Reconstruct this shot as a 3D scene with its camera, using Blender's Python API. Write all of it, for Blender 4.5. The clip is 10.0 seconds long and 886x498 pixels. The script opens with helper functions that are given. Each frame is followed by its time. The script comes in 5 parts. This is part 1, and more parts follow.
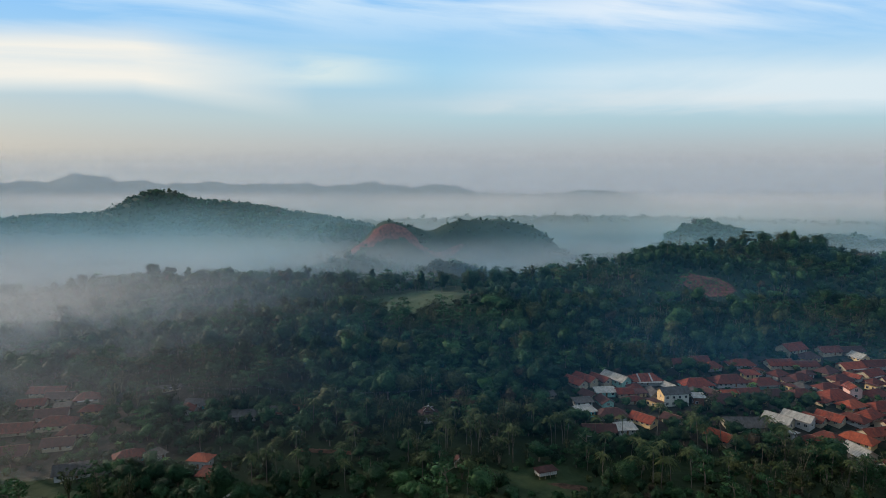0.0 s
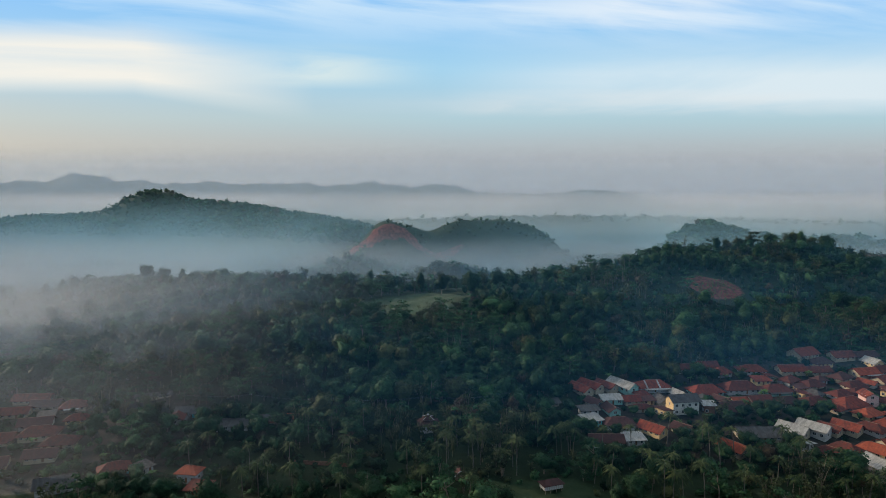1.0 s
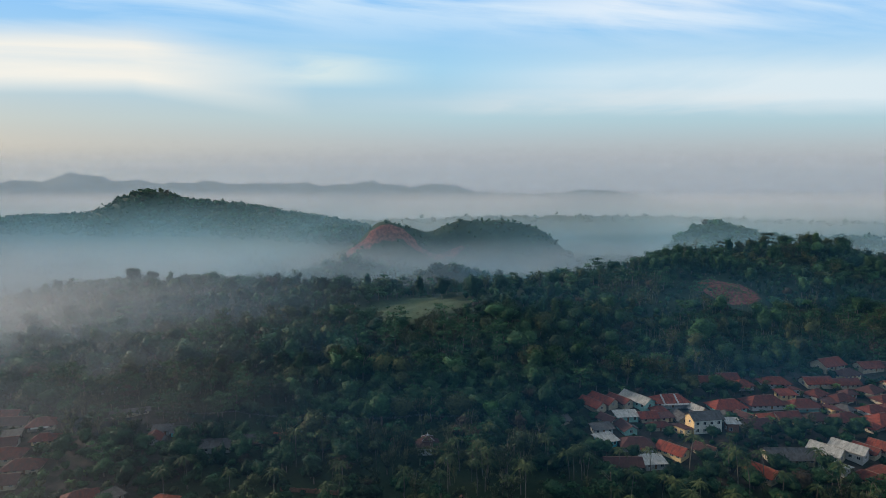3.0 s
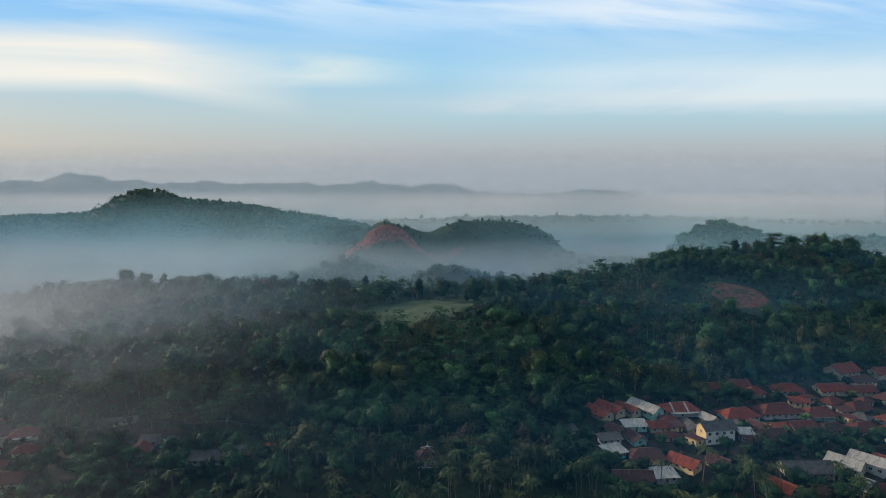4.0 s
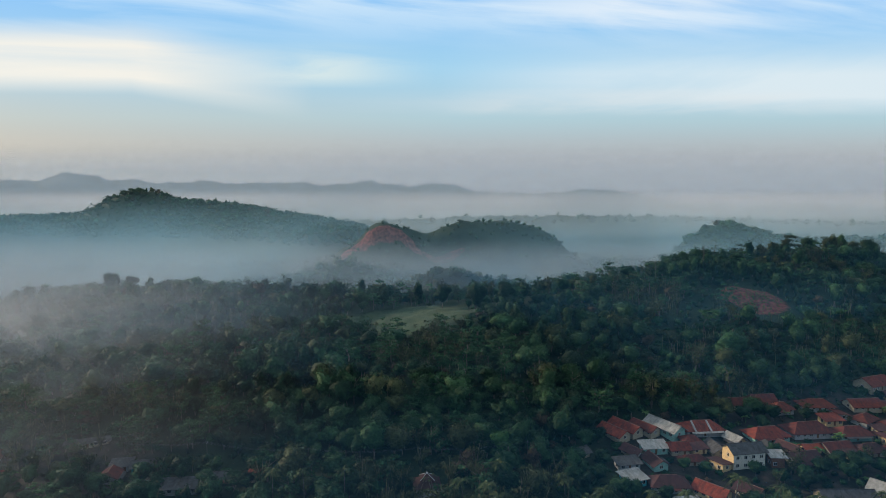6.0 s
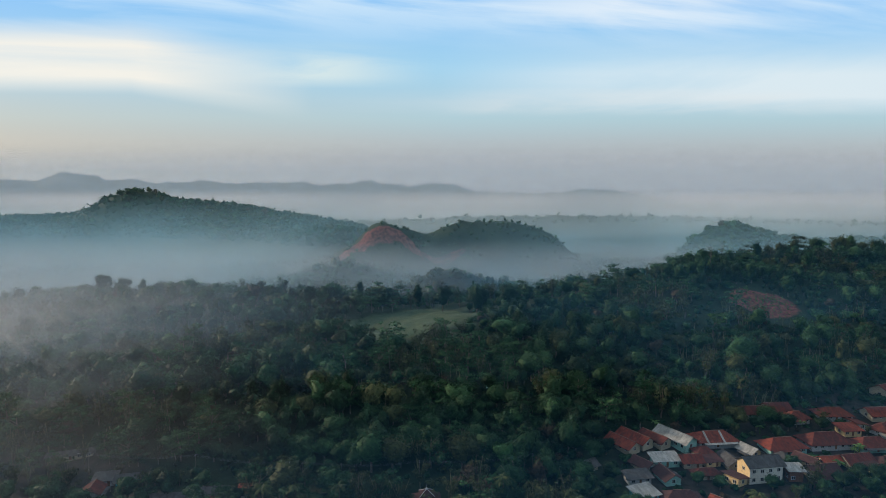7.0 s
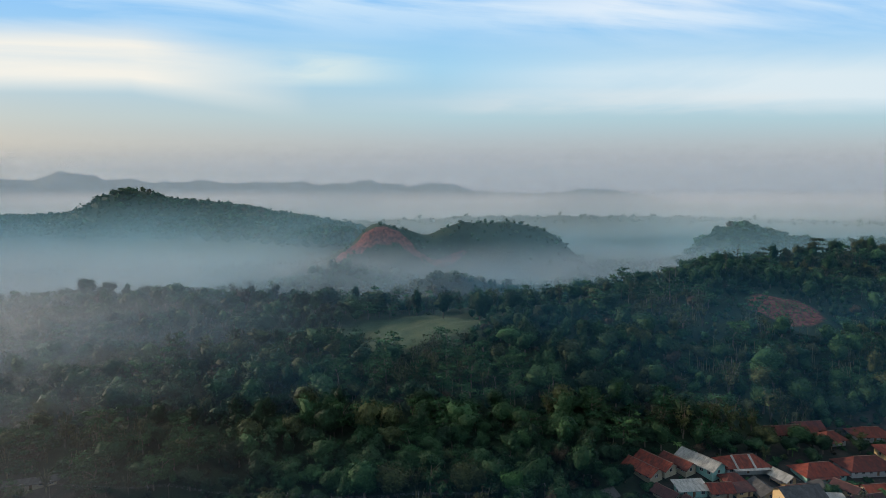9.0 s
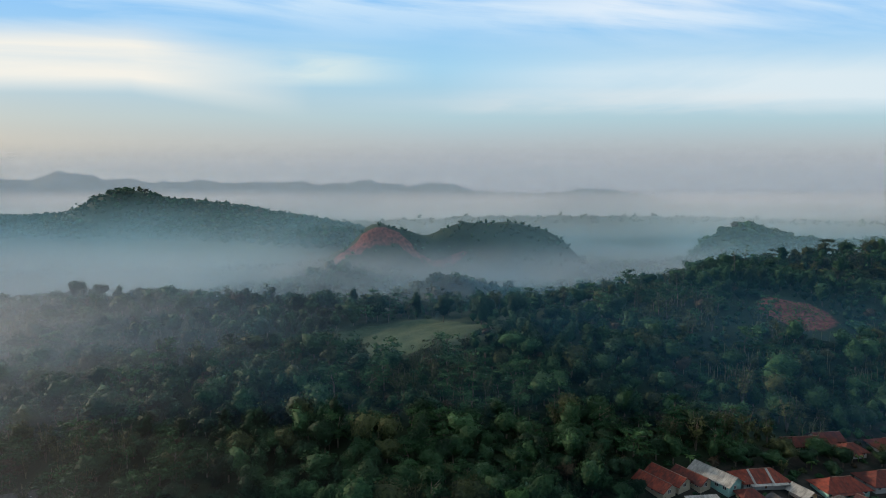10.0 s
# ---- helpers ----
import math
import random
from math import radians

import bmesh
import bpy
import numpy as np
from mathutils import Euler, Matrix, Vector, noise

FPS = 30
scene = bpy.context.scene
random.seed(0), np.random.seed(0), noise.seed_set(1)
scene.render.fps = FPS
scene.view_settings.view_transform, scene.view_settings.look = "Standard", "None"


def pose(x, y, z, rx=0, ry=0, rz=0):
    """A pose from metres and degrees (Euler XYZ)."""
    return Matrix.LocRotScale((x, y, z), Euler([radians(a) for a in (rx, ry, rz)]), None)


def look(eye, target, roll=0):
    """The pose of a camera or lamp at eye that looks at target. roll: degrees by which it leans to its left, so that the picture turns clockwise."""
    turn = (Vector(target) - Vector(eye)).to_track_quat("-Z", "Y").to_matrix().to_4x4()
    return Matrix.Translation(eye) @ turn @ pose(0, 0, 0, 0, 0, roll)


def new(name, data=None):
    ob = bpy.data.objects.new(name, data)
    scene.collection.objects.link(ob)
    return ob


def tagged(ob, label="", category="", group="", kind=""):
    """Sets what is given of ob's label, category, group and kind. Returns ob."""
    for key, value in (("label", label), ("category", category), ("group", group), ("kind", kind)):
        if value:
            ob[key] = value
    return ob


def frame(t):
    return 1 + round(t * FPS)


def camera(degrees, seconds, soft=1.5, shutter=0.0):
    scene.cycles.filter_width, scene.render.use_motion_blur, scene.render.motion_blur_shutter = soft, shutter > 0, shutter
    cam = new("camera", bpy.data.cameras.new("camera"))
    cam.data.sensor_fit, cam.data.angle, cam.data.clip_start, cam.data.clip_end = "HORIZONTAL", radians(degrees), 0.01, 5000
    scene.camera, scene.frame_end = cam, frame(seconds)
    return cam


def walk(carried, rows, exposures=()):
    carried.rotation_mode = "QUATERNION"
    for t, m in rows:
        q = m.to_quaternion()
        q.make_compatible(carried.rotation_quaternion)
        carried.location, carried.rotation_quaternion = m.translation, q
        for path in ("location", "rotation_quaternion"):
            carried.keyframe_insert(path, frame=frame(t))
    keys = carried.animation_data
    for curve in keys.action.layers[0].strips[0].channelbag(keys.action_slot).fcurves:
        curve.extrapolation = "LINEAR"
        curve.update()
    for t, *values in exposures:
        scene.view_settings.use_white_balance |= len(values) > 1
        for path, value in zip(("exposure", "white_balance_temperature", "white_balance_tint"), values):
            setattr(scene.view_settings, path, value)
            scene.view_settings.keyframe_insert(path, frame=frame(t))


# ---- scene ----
import itertools

# ---- camera ----
cam = camera(71.46, 10.0, soft=0.8)


def flight(t):
    s = t / 10
    yaw, pitch = 1.496 + 0.361 * s - 0.059 * s * s, 5.02 + 0.115 * s
    return t, pose(0, 12.0 * t, 105.0, 90 - pitch, 0, -yaw)


walk(cam, [flight(0.5 * i) for i in range(21)])
scene.cycles.transparent_max_bounces = 64
scene.cycles.max_bounces, scene.cycles.diffuse_bounces, scene.cycles.glossy_bounces, scene.cycles.transmission_bounces = 4, 2, 1, 2

# ---- world and sun ----
SUN_AZ, SUN_EL = -64.0, 17.0  # degrees from the flight direction (clockwise), and above the horizon
world = bpy.data.worlds.new("morning_sky")
scene.world = world
world.use_nodes = True
wn, wl = world.node_tree.nodes, world.node_tree.links
wn.clear()


sky = wn.new("ShaderNodeTexSky")
sky.sky_type, sky.sun_disc = "NISHITA", False
sky.sun_elevation, sky.sun_rotation = radians(SUN_EL), radians(SUN_AZ)
sky.air_density, sky.dust_density, sky.ozone_density = 1.0, 1.5, 1.5
coord = wn.new("ShaderNodeTexCoord")
split = wn.new("ShaderNodeSeparateXYZ")
wl.new(coord.outputs["Generated"], split.inputs[0])


def wmath(op, a, b=None, clamp=False):
    n = wn.new("ShaderNodeMath")
    n.operation, n.use_clamp = op, clamp
    for i, v in enumerate((a, b)):
        if v is None:
            continue
        if isinstance(v, (int, float)):
            n.inputs[i].default_value = v
        else:
            wl.new(v, n.inputs[i])
    return n.outputs[0]


def wramp(fac, stops):
    n = wn.new("ShaderNodeValToRGB")
    while len(n.color_ramp.elements) < len(stops):
        n.color_ramp.elements.new(0.5)
    for e, (p, c) in zip(n.color_ramp.elements, stops):
        e.position, e.color = p, (*c, 1) if len(c) == 3 else c
    wl.new(fac, n.inputs[0])
    return n.outputs[0]


def wmix(fac, a, b):
    n = wn.new("ShaderNodeMix")
    n.data_type = "RGBA"
    for s, v in ((n.inputs[0], fac), (n.inputs[6], a), (n.inputs[7], b)):
        if isinstance(v, tuple):
            s.default_value = (*v, 1)
        elif isinstance(v, (int, float)):
            s.default_value = v
        else:
            wl.new(v, s)
    return n.outputs[2]


# height and bearing of a direction, as slopes
front = wmath("ADD", wmath("ABSOLUTE", split.outputs[1]), 0.04)
across = wmath("DIVIDE", split.outputs[0], front)
high = wmath("DIVIDE", wmath("MAXIMUM", split.outputs[2], 0.0), front)


def bell(v, centre, width):
    d = wmath("DIVIDE", wmath("SUBTRACT", v, centre), width)
    return wmath("POWER", 2.718, wmath("MULTIPLY", wmath("MULTIPLY", d, d), -1.0))


def streaks(sx, sy, sz, seed, lo, hi):
    flat = wn.new("ShaderNodeCombineXYZ")
    wl.new(wmath("MULTIPLY", across, sx), flat.inputs[0])
    wl.new(wmath("ADD", wmath("MULTIPLY", high, sy), wmath("MULTIPLY", across, sz)), flat.inputs[1])
    flat.inputs[2].default_value = seed
    tex = wn.new("ShaderNodeTexNoise")
    tex.inputs["Scale"].default_value, tex.inputs["Detail"].default_value = 1.0, 7
    tex.inputs["Roughness"].default_value, tex.inputs["Distortion"].default_value = 0.55, 0.5
    wl.new(flat.outputs[0], tex.inputs[0])
    return wramp(tex.outputs[0], [(lo, (0, 0, 0)), (hi, (1, 1, 1))])


clear_sky = wramp(high, [(0.0, (0.42, 0.42, 0.45)), (0.05, (0.46, 0.46, 0.485)), (0.08, (0.46, 0.53, 0.57)), (0.115, (0.46, 0.64, 0.71)), (0.19, (0.38, 0.68, 0.90)), (0.30, (0.25, 0.57, 0.98)), (0.42, (0.30, 0.55, 0.88)), (0.9, (0.54, 0.66, 0.80))])
left = wmath("MULTIPLY", wmath("SUBTRACT", 0.05, across), 1.25, True)
warm_low = wmath("MULTIPLY", left, bell(high, 0.05, 0.13))
toned = wmix(wmath("MULTIPLY", warm_low, 0.75), clear_sky, (0.62, 0.56, 0.47))
# the real sky's own gradient under it, so that the light overhead stays right
scaled = wn.new("ShaderNodeVectorMath")
scaled.operation = "SCALE"
scaled.inputs[3].default_value = 0.09
wl.new(sky.outputs[0], scaled.inputs[0])
aloft = wramp(high, [(0.30, (0.08, 0.08, 0.08)), (0.9, (0.3, 0.3, 0.3))])
open_sky = wmix(aloft, toned, scaled.outputs[0])
NONE, FULL = (0, 0, 0), (1, 1, 1)


def band(v, p, q, r, t):
    return wramp(v, [(p, NONE), (q, FULL), (r, FULL), (t, NONE)])


# a long cream bank with a trailing tail, a pale sheet across from it, and streaks above
sloped = wmath("ADD", high, wmath("MULTIPLY", wmath("MAXIMUM", wmath("ADD", across, 0.44), 0.0), 0.16))
shifted = wmath("MULTIPLY", across, -1.0)
bank = wmath("MULTIPLY", band(sloped, 0.150, 0.176, 0.222, 0.262), wramp(shifted, [(0.17, NONE), (0.42, FULL)]))
bank = wmath("MULTIPLY", bank, wmath("ADD", 0.6, wmath("MULTIPLY", streaks(1.6, 17, 0.5, 1.7, 0.30, 0.56), 0.4)))
tail = wmath("MULTIPLY", band(high, 0.160, 0.178, 0.196, 0.232), wmath("MULTIPLY", bell(across, -0.16, 0.11), streaks(4, 26, 1.2, 4.2, 0.30, 0.62)))
sheet = wmath("MULTIPLY", band(high, 0.120, 0.150, 0.185, 0.25), wramp(across, [(0.02, NONE), (0.34, FULL)]))
sheet = wmath("MULTIPLY", sheet, wmath("ADD", 0.4, wmath("MULTIPLY", streaks(1.8, 13, -1.2, 7.1, 0.26, 0.58), 0.6)))
edge = wmath("MULTIPLY", band(high, 0.118, 0.128, 0.140, 0.165), wmath("MULTIPLY", bell(across, 0.36, 0.30), streaks(3.0, 22, -0.8, 5.3, 0.34, 0.60)))
wisps = wmath("MULTIPLY", wramp(high, [(0.215, NONE), (0.285, FULL)]), streaks(2.0, 17, 1.6, 2.9, 0.42, 0.62))
right_wisps = wmath("MULTIPLY", bell(across, 0.34, 0.20), wmath("MULTIPLY", bell(high, 0.285, 0.045), streaks(2.6, 19, 2.6, 8.3, 0.32, 0.58)))
c1 = wmix(wmath("MULTIPLY", wisps, 0.75), open_sky, (0.66, 0.83, 0.97))
c2 = wmix(wmath("MULTIPLY", right_wisps, 0.9), c1, (0.78, 0.87, 0.96))
c3 = wmix(wmath("MULTIPLY", sheet, 0.9), c2, (0.74, 0.84, 0.89))
c4 = wmix(wmath("MULTIPLY", edge, 0.8), c3, (0.76, 0.79, 0.80))
c5 = wmix(wmath("MULTIPLY", tail, 0.75), c4, (0.74, 0.84, 0.82))
final = wmix(wmath("MULTIPLY", bank, 0.95), c5, (0.93, 0.90, 0.82))
back = wn.new("ShaderNodeBackground")
back.inputs["Strength"].default_value = 1.0
wl.new(final, back.inputs[0])
wout = wn.new("ShaderNodeOutputWorld")
wl.new(back.outputs[0], wout.inputs[0])

sun_data = bpy.data.lights.new("sun", "SUN")
sun_data.energy, sun_data.angle, sun_data.color = 4.0, radians(3), (1.0, 0.82, 0.62)
sun = new("sun", sun_data)
a, e = radians(SUN_AZ), radians(SUN_EL)
sun.matrix_world = look((math.sin(a) * math.cos(e) * 900, math.cos(a) * math.cos(e) * 900, math.sin(e) * 900), (0, 0, 0))


# ---- materials ----
def mat(name, stops, scale=1.0, rough=0.8, bump=0.0, bump_scale=8.0, island=0.0, per_object=0.0, coords="Object", waves=None, spec=0.2, translucent=0.0):
    """A noise-driven colour ramp, with optional grain, ribs and piece-to-piece variation."""
    m = bpy.data.materials.new(name)
    m.use_nodes = True
    n, l = m.node_tree.nodes, m.node_tree.links
    bsdf = n["Principled BSDF"]
    bsdf.inputs["Roughness"].default_value = rough
    bsdf.inputs["Specular IOR Level"].default_value = spec
    geo = n.new("ShaderNodeNewGeometry")
    tc = n.new("ShaderNodeTexCoord")
    vec = geo.outputs["Position"] if coords == "World" else tc.outputs["Object"]
    big = n.new("ShaderNodeTexNoise")
    big.inputs["Scale"].default_value, big.inputs["Detail"].default_value = scale, 6
    big.inputs["Roughness"].default_value = 0.65
    l.new(vec, big.inputs["Vector"])
    fac = big.outputs[0]
    for amount, source in ((island, geo.outputs["Random Per Island"]), (per_object, None)):
        if amount:
            if source is None:
                source = n.new("ShaderNodeObjectInfo").outputs["Random"]
            mm = n.new("ShaderNodeMath")
            mm.operation = "MULTIPLY_ADD"
            l.new(source, mm.inputs[0])
            mm.inputs[1].default_value = amount
            l.new(fac, mm.inputs[2])
            m2 = n.new("ShaderNodeMath")
            m2.operation = "SUBTRACT"
            l.new(mm.outputs[0], m2.inputs[0])
            m2.inputs[1].default_value = amount / 2
            fac = m2.outputs[0]
    ramp = n.new("ShaderNodeValToRGB")
    while len(ramp.color_ramp.elements) < len(stops):
        ramp.color_ramp.elements.new(0.5)
    for el, (p, c) in zip(ramp.color_ramp.elements, stops):
        el.position, el.color = p, (*c, 1)
    l.new(fac, ramp.inputs[0])
    l.new(ramp.outputs[0], bsdf.inputs["Base Color"])
    height = None
    if waves:
        wv = n.new("ShaderNodeTexWave")
        wv.wave_type, wv.bands_direction = "BANDS", waves[0]
        wv.inputs["Scale"].default_value, wv.inputs["Distortion"].default_value = waves[1], 0.15
        l.new(tc.outputs["Object"], wv.inputs["Vector"])
        height = wv.outputs[1]
    if bump:
        fine = n.new("ShaderNodeTexNoise")
        fine.inputs["Scale"].default_value, fine.inputs["Detail"].default_value = bump_scale, 4
        l.new(vec, fine.inputs["Vector"])
        if height is None:
            height = fine.outputs[0]
        else:
            add = n.new("ShaderNodeMath")
            l.new(height, add.inputs[0]), l.new(fine.outputs[0], add.inputs[1])
            height = add.outputs[0]
    if height is not None:
        bp = n.new("ShaderNodeBump")
        bp.inputs["Strength"].default_value, bp.inputs["Distance"].default_value = 1.0, max(bump, 0.03)
        l.new(height, bp.inputs["Height"]), l.new(bp.outputs[0], bsdf.inputs["Normal"])
    if translucent:
        tr = n.new("ShaderNodeBsdfTranslucent")
        l.new(ramp.outputs[0], tr.inputs[0])
        mx = n.new("ShaderNodeMixShader")
        mx.inputs[0].default_value = translucent
        l.new(bsdf.outputs[0], mx.inputs[1]), l.new(tr.outputs[0], mx.inputs[2])
        l.new(mx.outputs[0], n["Material Output"].inputs[0])
    return m


def leaf(name, dark, light):
    """Foliage: tone changes from crown to crown, from leaf clump to leaf clump, and over the hillside."""
    mid = tuple((p + q) / 2 for p, q in zip(dark, light))
    m = mat(name, [(0.34, dark), (0.5, mid), (0.68, light)], 0.03, 0.65, island=0.14, coords="World", spec=0.12, translucent=0.15)
    n, l = m.node_tree.nodes, m.node_tree.links
    ramp = next(k for k in n if k.type == "VALTORGB")
    under = ramp.inputs[0].links[0].from_socket
    geo, cell, add, off = n.new("ShaderNodeNewGeometry"), n.new("ShaderNodeTexVoronoi"), n.new("ShaderNodeMath"), n.new("ShaderNodeMath")
    cell.inputs["Scale"].default_value = 0.13
    l.new(geo.outputs["Position"], cell.inputs["Vector"])
    add.operation, off.operation = "MULTIPLY_ADD", "SUBTRACT"
    l.new(cell.outputs["Color"], add.inputs[0])
    add.inputs[1].default_value = 0.3
    l.new(under, add.inputs[2]), l.new(add.outputs[0], off.inputs[0])
    off.inputs[1].default_value = 0.15
    # one tuft noise drives both tone and bump, so hollows come out darker
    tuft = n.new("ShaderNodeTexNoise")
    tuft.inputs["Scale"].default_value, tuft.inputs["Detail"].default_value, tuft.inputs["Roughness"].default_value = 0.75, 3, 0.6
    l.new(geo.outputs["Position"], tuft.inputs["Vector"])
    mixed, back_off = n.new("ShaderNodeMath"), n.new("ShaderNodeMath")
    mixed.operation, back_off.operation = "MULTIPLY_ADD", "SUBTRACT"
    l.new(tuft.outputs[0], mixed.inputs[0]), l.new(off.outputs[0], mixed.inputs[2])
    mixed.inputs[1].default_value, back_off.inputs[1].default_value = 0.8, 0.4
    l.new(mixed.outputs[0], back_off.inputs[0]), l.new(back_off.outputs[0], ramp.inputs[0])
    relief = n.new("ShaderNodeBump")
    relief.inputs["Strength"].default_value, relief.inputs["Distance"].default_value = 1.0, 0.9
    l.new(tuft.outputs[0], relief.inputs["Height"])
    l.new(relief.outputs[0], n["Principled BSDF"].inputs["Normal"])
    return m


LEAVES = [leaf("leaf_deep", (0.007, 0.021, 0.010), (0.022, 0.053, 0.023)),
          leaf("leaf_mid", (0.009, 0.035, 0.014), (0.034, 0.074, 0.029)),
          leaf("leaf_fresh", (0.015, 0.046, 0.020), (0.048, 0.108, 0.040)),
          leaf("leaf_olive", (0.021, 0.032, 0.015), (0.069, 0.083, 0.032)),
          leaf("leaf_russet", (0.029, 0.025, 0.017), (0.082, 0.058, 0.034)),
          leaf("leaf_bright", (0.028, 0.080, 0.022), (0.080, 0.190, 0.048))]
BARK = mat("bark", [(0.3, (0.07, 0.055, 0.04)), (0.7, (0.17, 0.14, 0.11))], 1.5, 0.9, 0.03, 6)
PALM_BARK = mat("palm_bark", [(0.3, (0.055, 0.05, 0.04)), (0.7, (0.13, 0.115, 0.095))], 1.5, 0.9, 0.03, 6)
PALM_LEAF = leaf("palm_leaf", (0.022, 0.040, 0.014), (0.075, 0.092, 0.032))
BANANA_LEAF = leaf("banana_leaf", (0.040, 0.085, 0.024), (0.100, 0.170, 0.050))
BAMBOO = mat("bamboo_culm", [(0.3, (0.09, 0.085, 0.04)), (0.7, (0.18, 0.16, 0.085))], 0.8, 0.6)
ROOFS = {
    "red": mat("clay_tile_red", [(0.25, (0.100, 0.022, 0.013)), (0.5, (0.190, 0.036, 0.020)), (0.8, (0.260, 0.062, 0.034))], 0.7, 0.85, 0.02, 9, per_object=0.25, waves=("X", 1.1)),
    "rust": mat("clay_tile_weathered", [(0.25, (0.058, 0.017, 0.013)), (0.5, (0.118, 0.028, 0.019)), (0.8, (0.178, 0.047, 0.031))], 0.7, 0.85, 0.02, 9, per_object=0.25, waves=("X", 1.1)),
    "orange": mat("clay_tile_new", [(0.25, (0.178, 0.036, 0.018)), (0.5, (0.286, 0.058, 0.026)), (0.8, (0.328, 0.084, 0.044))], 0.7, 0.85, 0.02, 9, per_object=0.2, waves=("X", 1.1)),
    "dark": mat("clay_tile_mossy", [(0.25, (0.035, 0.017, 0.016)), (0.5, (0.065, 0.027, 0.024)), (0.8, (0.100, 0.042, 0.037))], 0.7, 0.88, 0.02, 9, per_object=0.25, waves=("X", 1.1)),
    "slate": mat("fibre_cement_grey", [(0.25, (0.040, 0.040, 0.040)), (0.5, (0.080, 0.076, 0.072)), (0.8, (0.128, 0.120, 0.112))], 0.6, 0.85, 0.02, 9, waves=("X", 1.6)),
    "pale": mat("sheet_metal_pale", [(0.25, (0.21, 0.195, 0.165)), (0.5, (0.32, 0.30, 0.26)), (0.85, (0.40, 0.375, 0.33))], 0.35, 0.5, 0.02, 6, per_object=0.2, waves=("X", 1.6), spec=0.5),
}


def weather(m, amount):
    """Soot, lichen and run-off stains in blotches drawn out down the slope."""
    n, l = m.node_tree.nodes, m.node_tree.links
    bsdf = n["Principled BSDF"]
    under = bsdf.inputs["Base Color"].links[0].from_socket
    tc, mp, tex, mr, mx = n.new("ShaderNodeTexCoord"), n.new("ShaderNodeMapping"), n.new("ShaderNodeTexNoise"), n.new("ShaderNodeMapRange"), n.new("ShaderNodeMix")
    info, shift = n.new("ShaderNodeObjectInfo"), n.new("ShaderNodeVectorMath")
    shift.operation = "ADD"
    l.new(tc.outputs["Object"], shift.inputs[0]), l.new(info.outputs["Location"], shift.inputs[1])
    mp.inputs["Scale"].default_value = (0.9, 0.28, 0.28)
    l.new(shift.outputs[0], mp.inputs[0]), l.new(mp.outputs[0], tex.inputs["Vector"])
    tex.inputs["Scale"].default_value, tex.inputs["Detail"].default_value, tex.inputs["Roughness"].default_value = 1.0, 8, 0.75
    l.new(tex.outputs[0], mr.inputs[0])
    mr.inputs[1].default_value, mr.inputs[2].default_value, mr.inputs[3].default_value, mr.inputs[4].default_value = 0.40, 0.62, 0.0, amount
    mx.data_type = "RGBA"
    mx.inputs[7].default_value = (0.030, 0.022, 0.020, 1)
    l.new(mr.outputs[0], mx.inputs[0]), l.new(under, mx.inputs[6]), l.new(mx.outputs[2], bsdf.inputs["Base Color"])


for kind_of_roof, amount in (("red", 0.7), ("rust", 0.7), ("orange", 0.45), ("dark", 0.6), ("slate", 0.6), ("pale", 0.55)):
    weather(ROOFS[kind_of_roof], amount)


def plaster(name, c):
    return mat(name, [(0.2, tuple(v * 0.55 for v in c)), (0.45, tuple(v * 0.88 for v in c)), (0.8, c)], 0.5, 0.9, 0.01, 10)


WALLS = {"cream": plaster("plaster_cream", (0.37, 0.31, 0.22)), "white": plaster("plaster_white", (0.38, 0.37, 0.35)),
         "mint": plaster("plaster_mint", (0.24, 0.42, 0.36)), "teal": plaster("plaster_teal", (0.07, 0.36, 0.40)),
         "sand": plaster("plaster_sand", (0.60, 0.43, 0.22)), "pink": plaster("plaster_pink", (0.66, 0.42, 0.38)),
         "bright": plaster("plaster_fresh_white", (0.58, 0.55, 0.48)),
         "brick": mat("bare_brick", [(0.3, (0.10, 0.05, 0.035)), (0.7, (0.22, 0.11, 0.07))], 1.2, 0.9, 0.02, 8)}
FRAME = plaster("painted_timber", (0.50, 0.48, 0.44))
DOOR = mat("door_wood", [(0.3, (0.10, 0.055, 0.03)), (0.7, (0.2, 0.11, 0.06))], 2, 0.6)
GLASS = bpy.data.materials.new("window_glass")
GLASS.use_nodes = True
gb = GLASS.node_tree.nodes["Principled BSDF"]
gb.inputs["Base Color"].default_value, gb.inputs["Roughness"].default_value = (0.02, 0.025, 0.03, 1), 0.08
RIDGE_CAP = mat("mortar_ridge", [(0.3, (0.09, 0.045, 0.035)), (0.7, (0.22, 0.13, 0.10))], 1.5, 0.9, 0.02, 6)
TIMBER = mat("weathered_timber", [(0.3, (0.12, 0.09, 0.06)), (0.7, (0.26, 0.21, 0.15))], 2, 0.85, 0.01, 8)
CONCRETE = mat("concrete", [(0.3, (0.25, 0.24, 0.22)), (0.7, (0.42, 0.40, 0.37))], 0.6, 0.9, 0.02, 6)
STEEL = mat("dark_cable", [(0.3, (0.10, 0.10, 0.10)), (0.7, (0.2, 0.2, 0.2))], 2, 0.5)


# ---- the lie of the land ----
def rise(p, q, v):
    t = np.clip((v - p) / (q - p), 0, 1)
    return t * t * (3 - 2 * t)


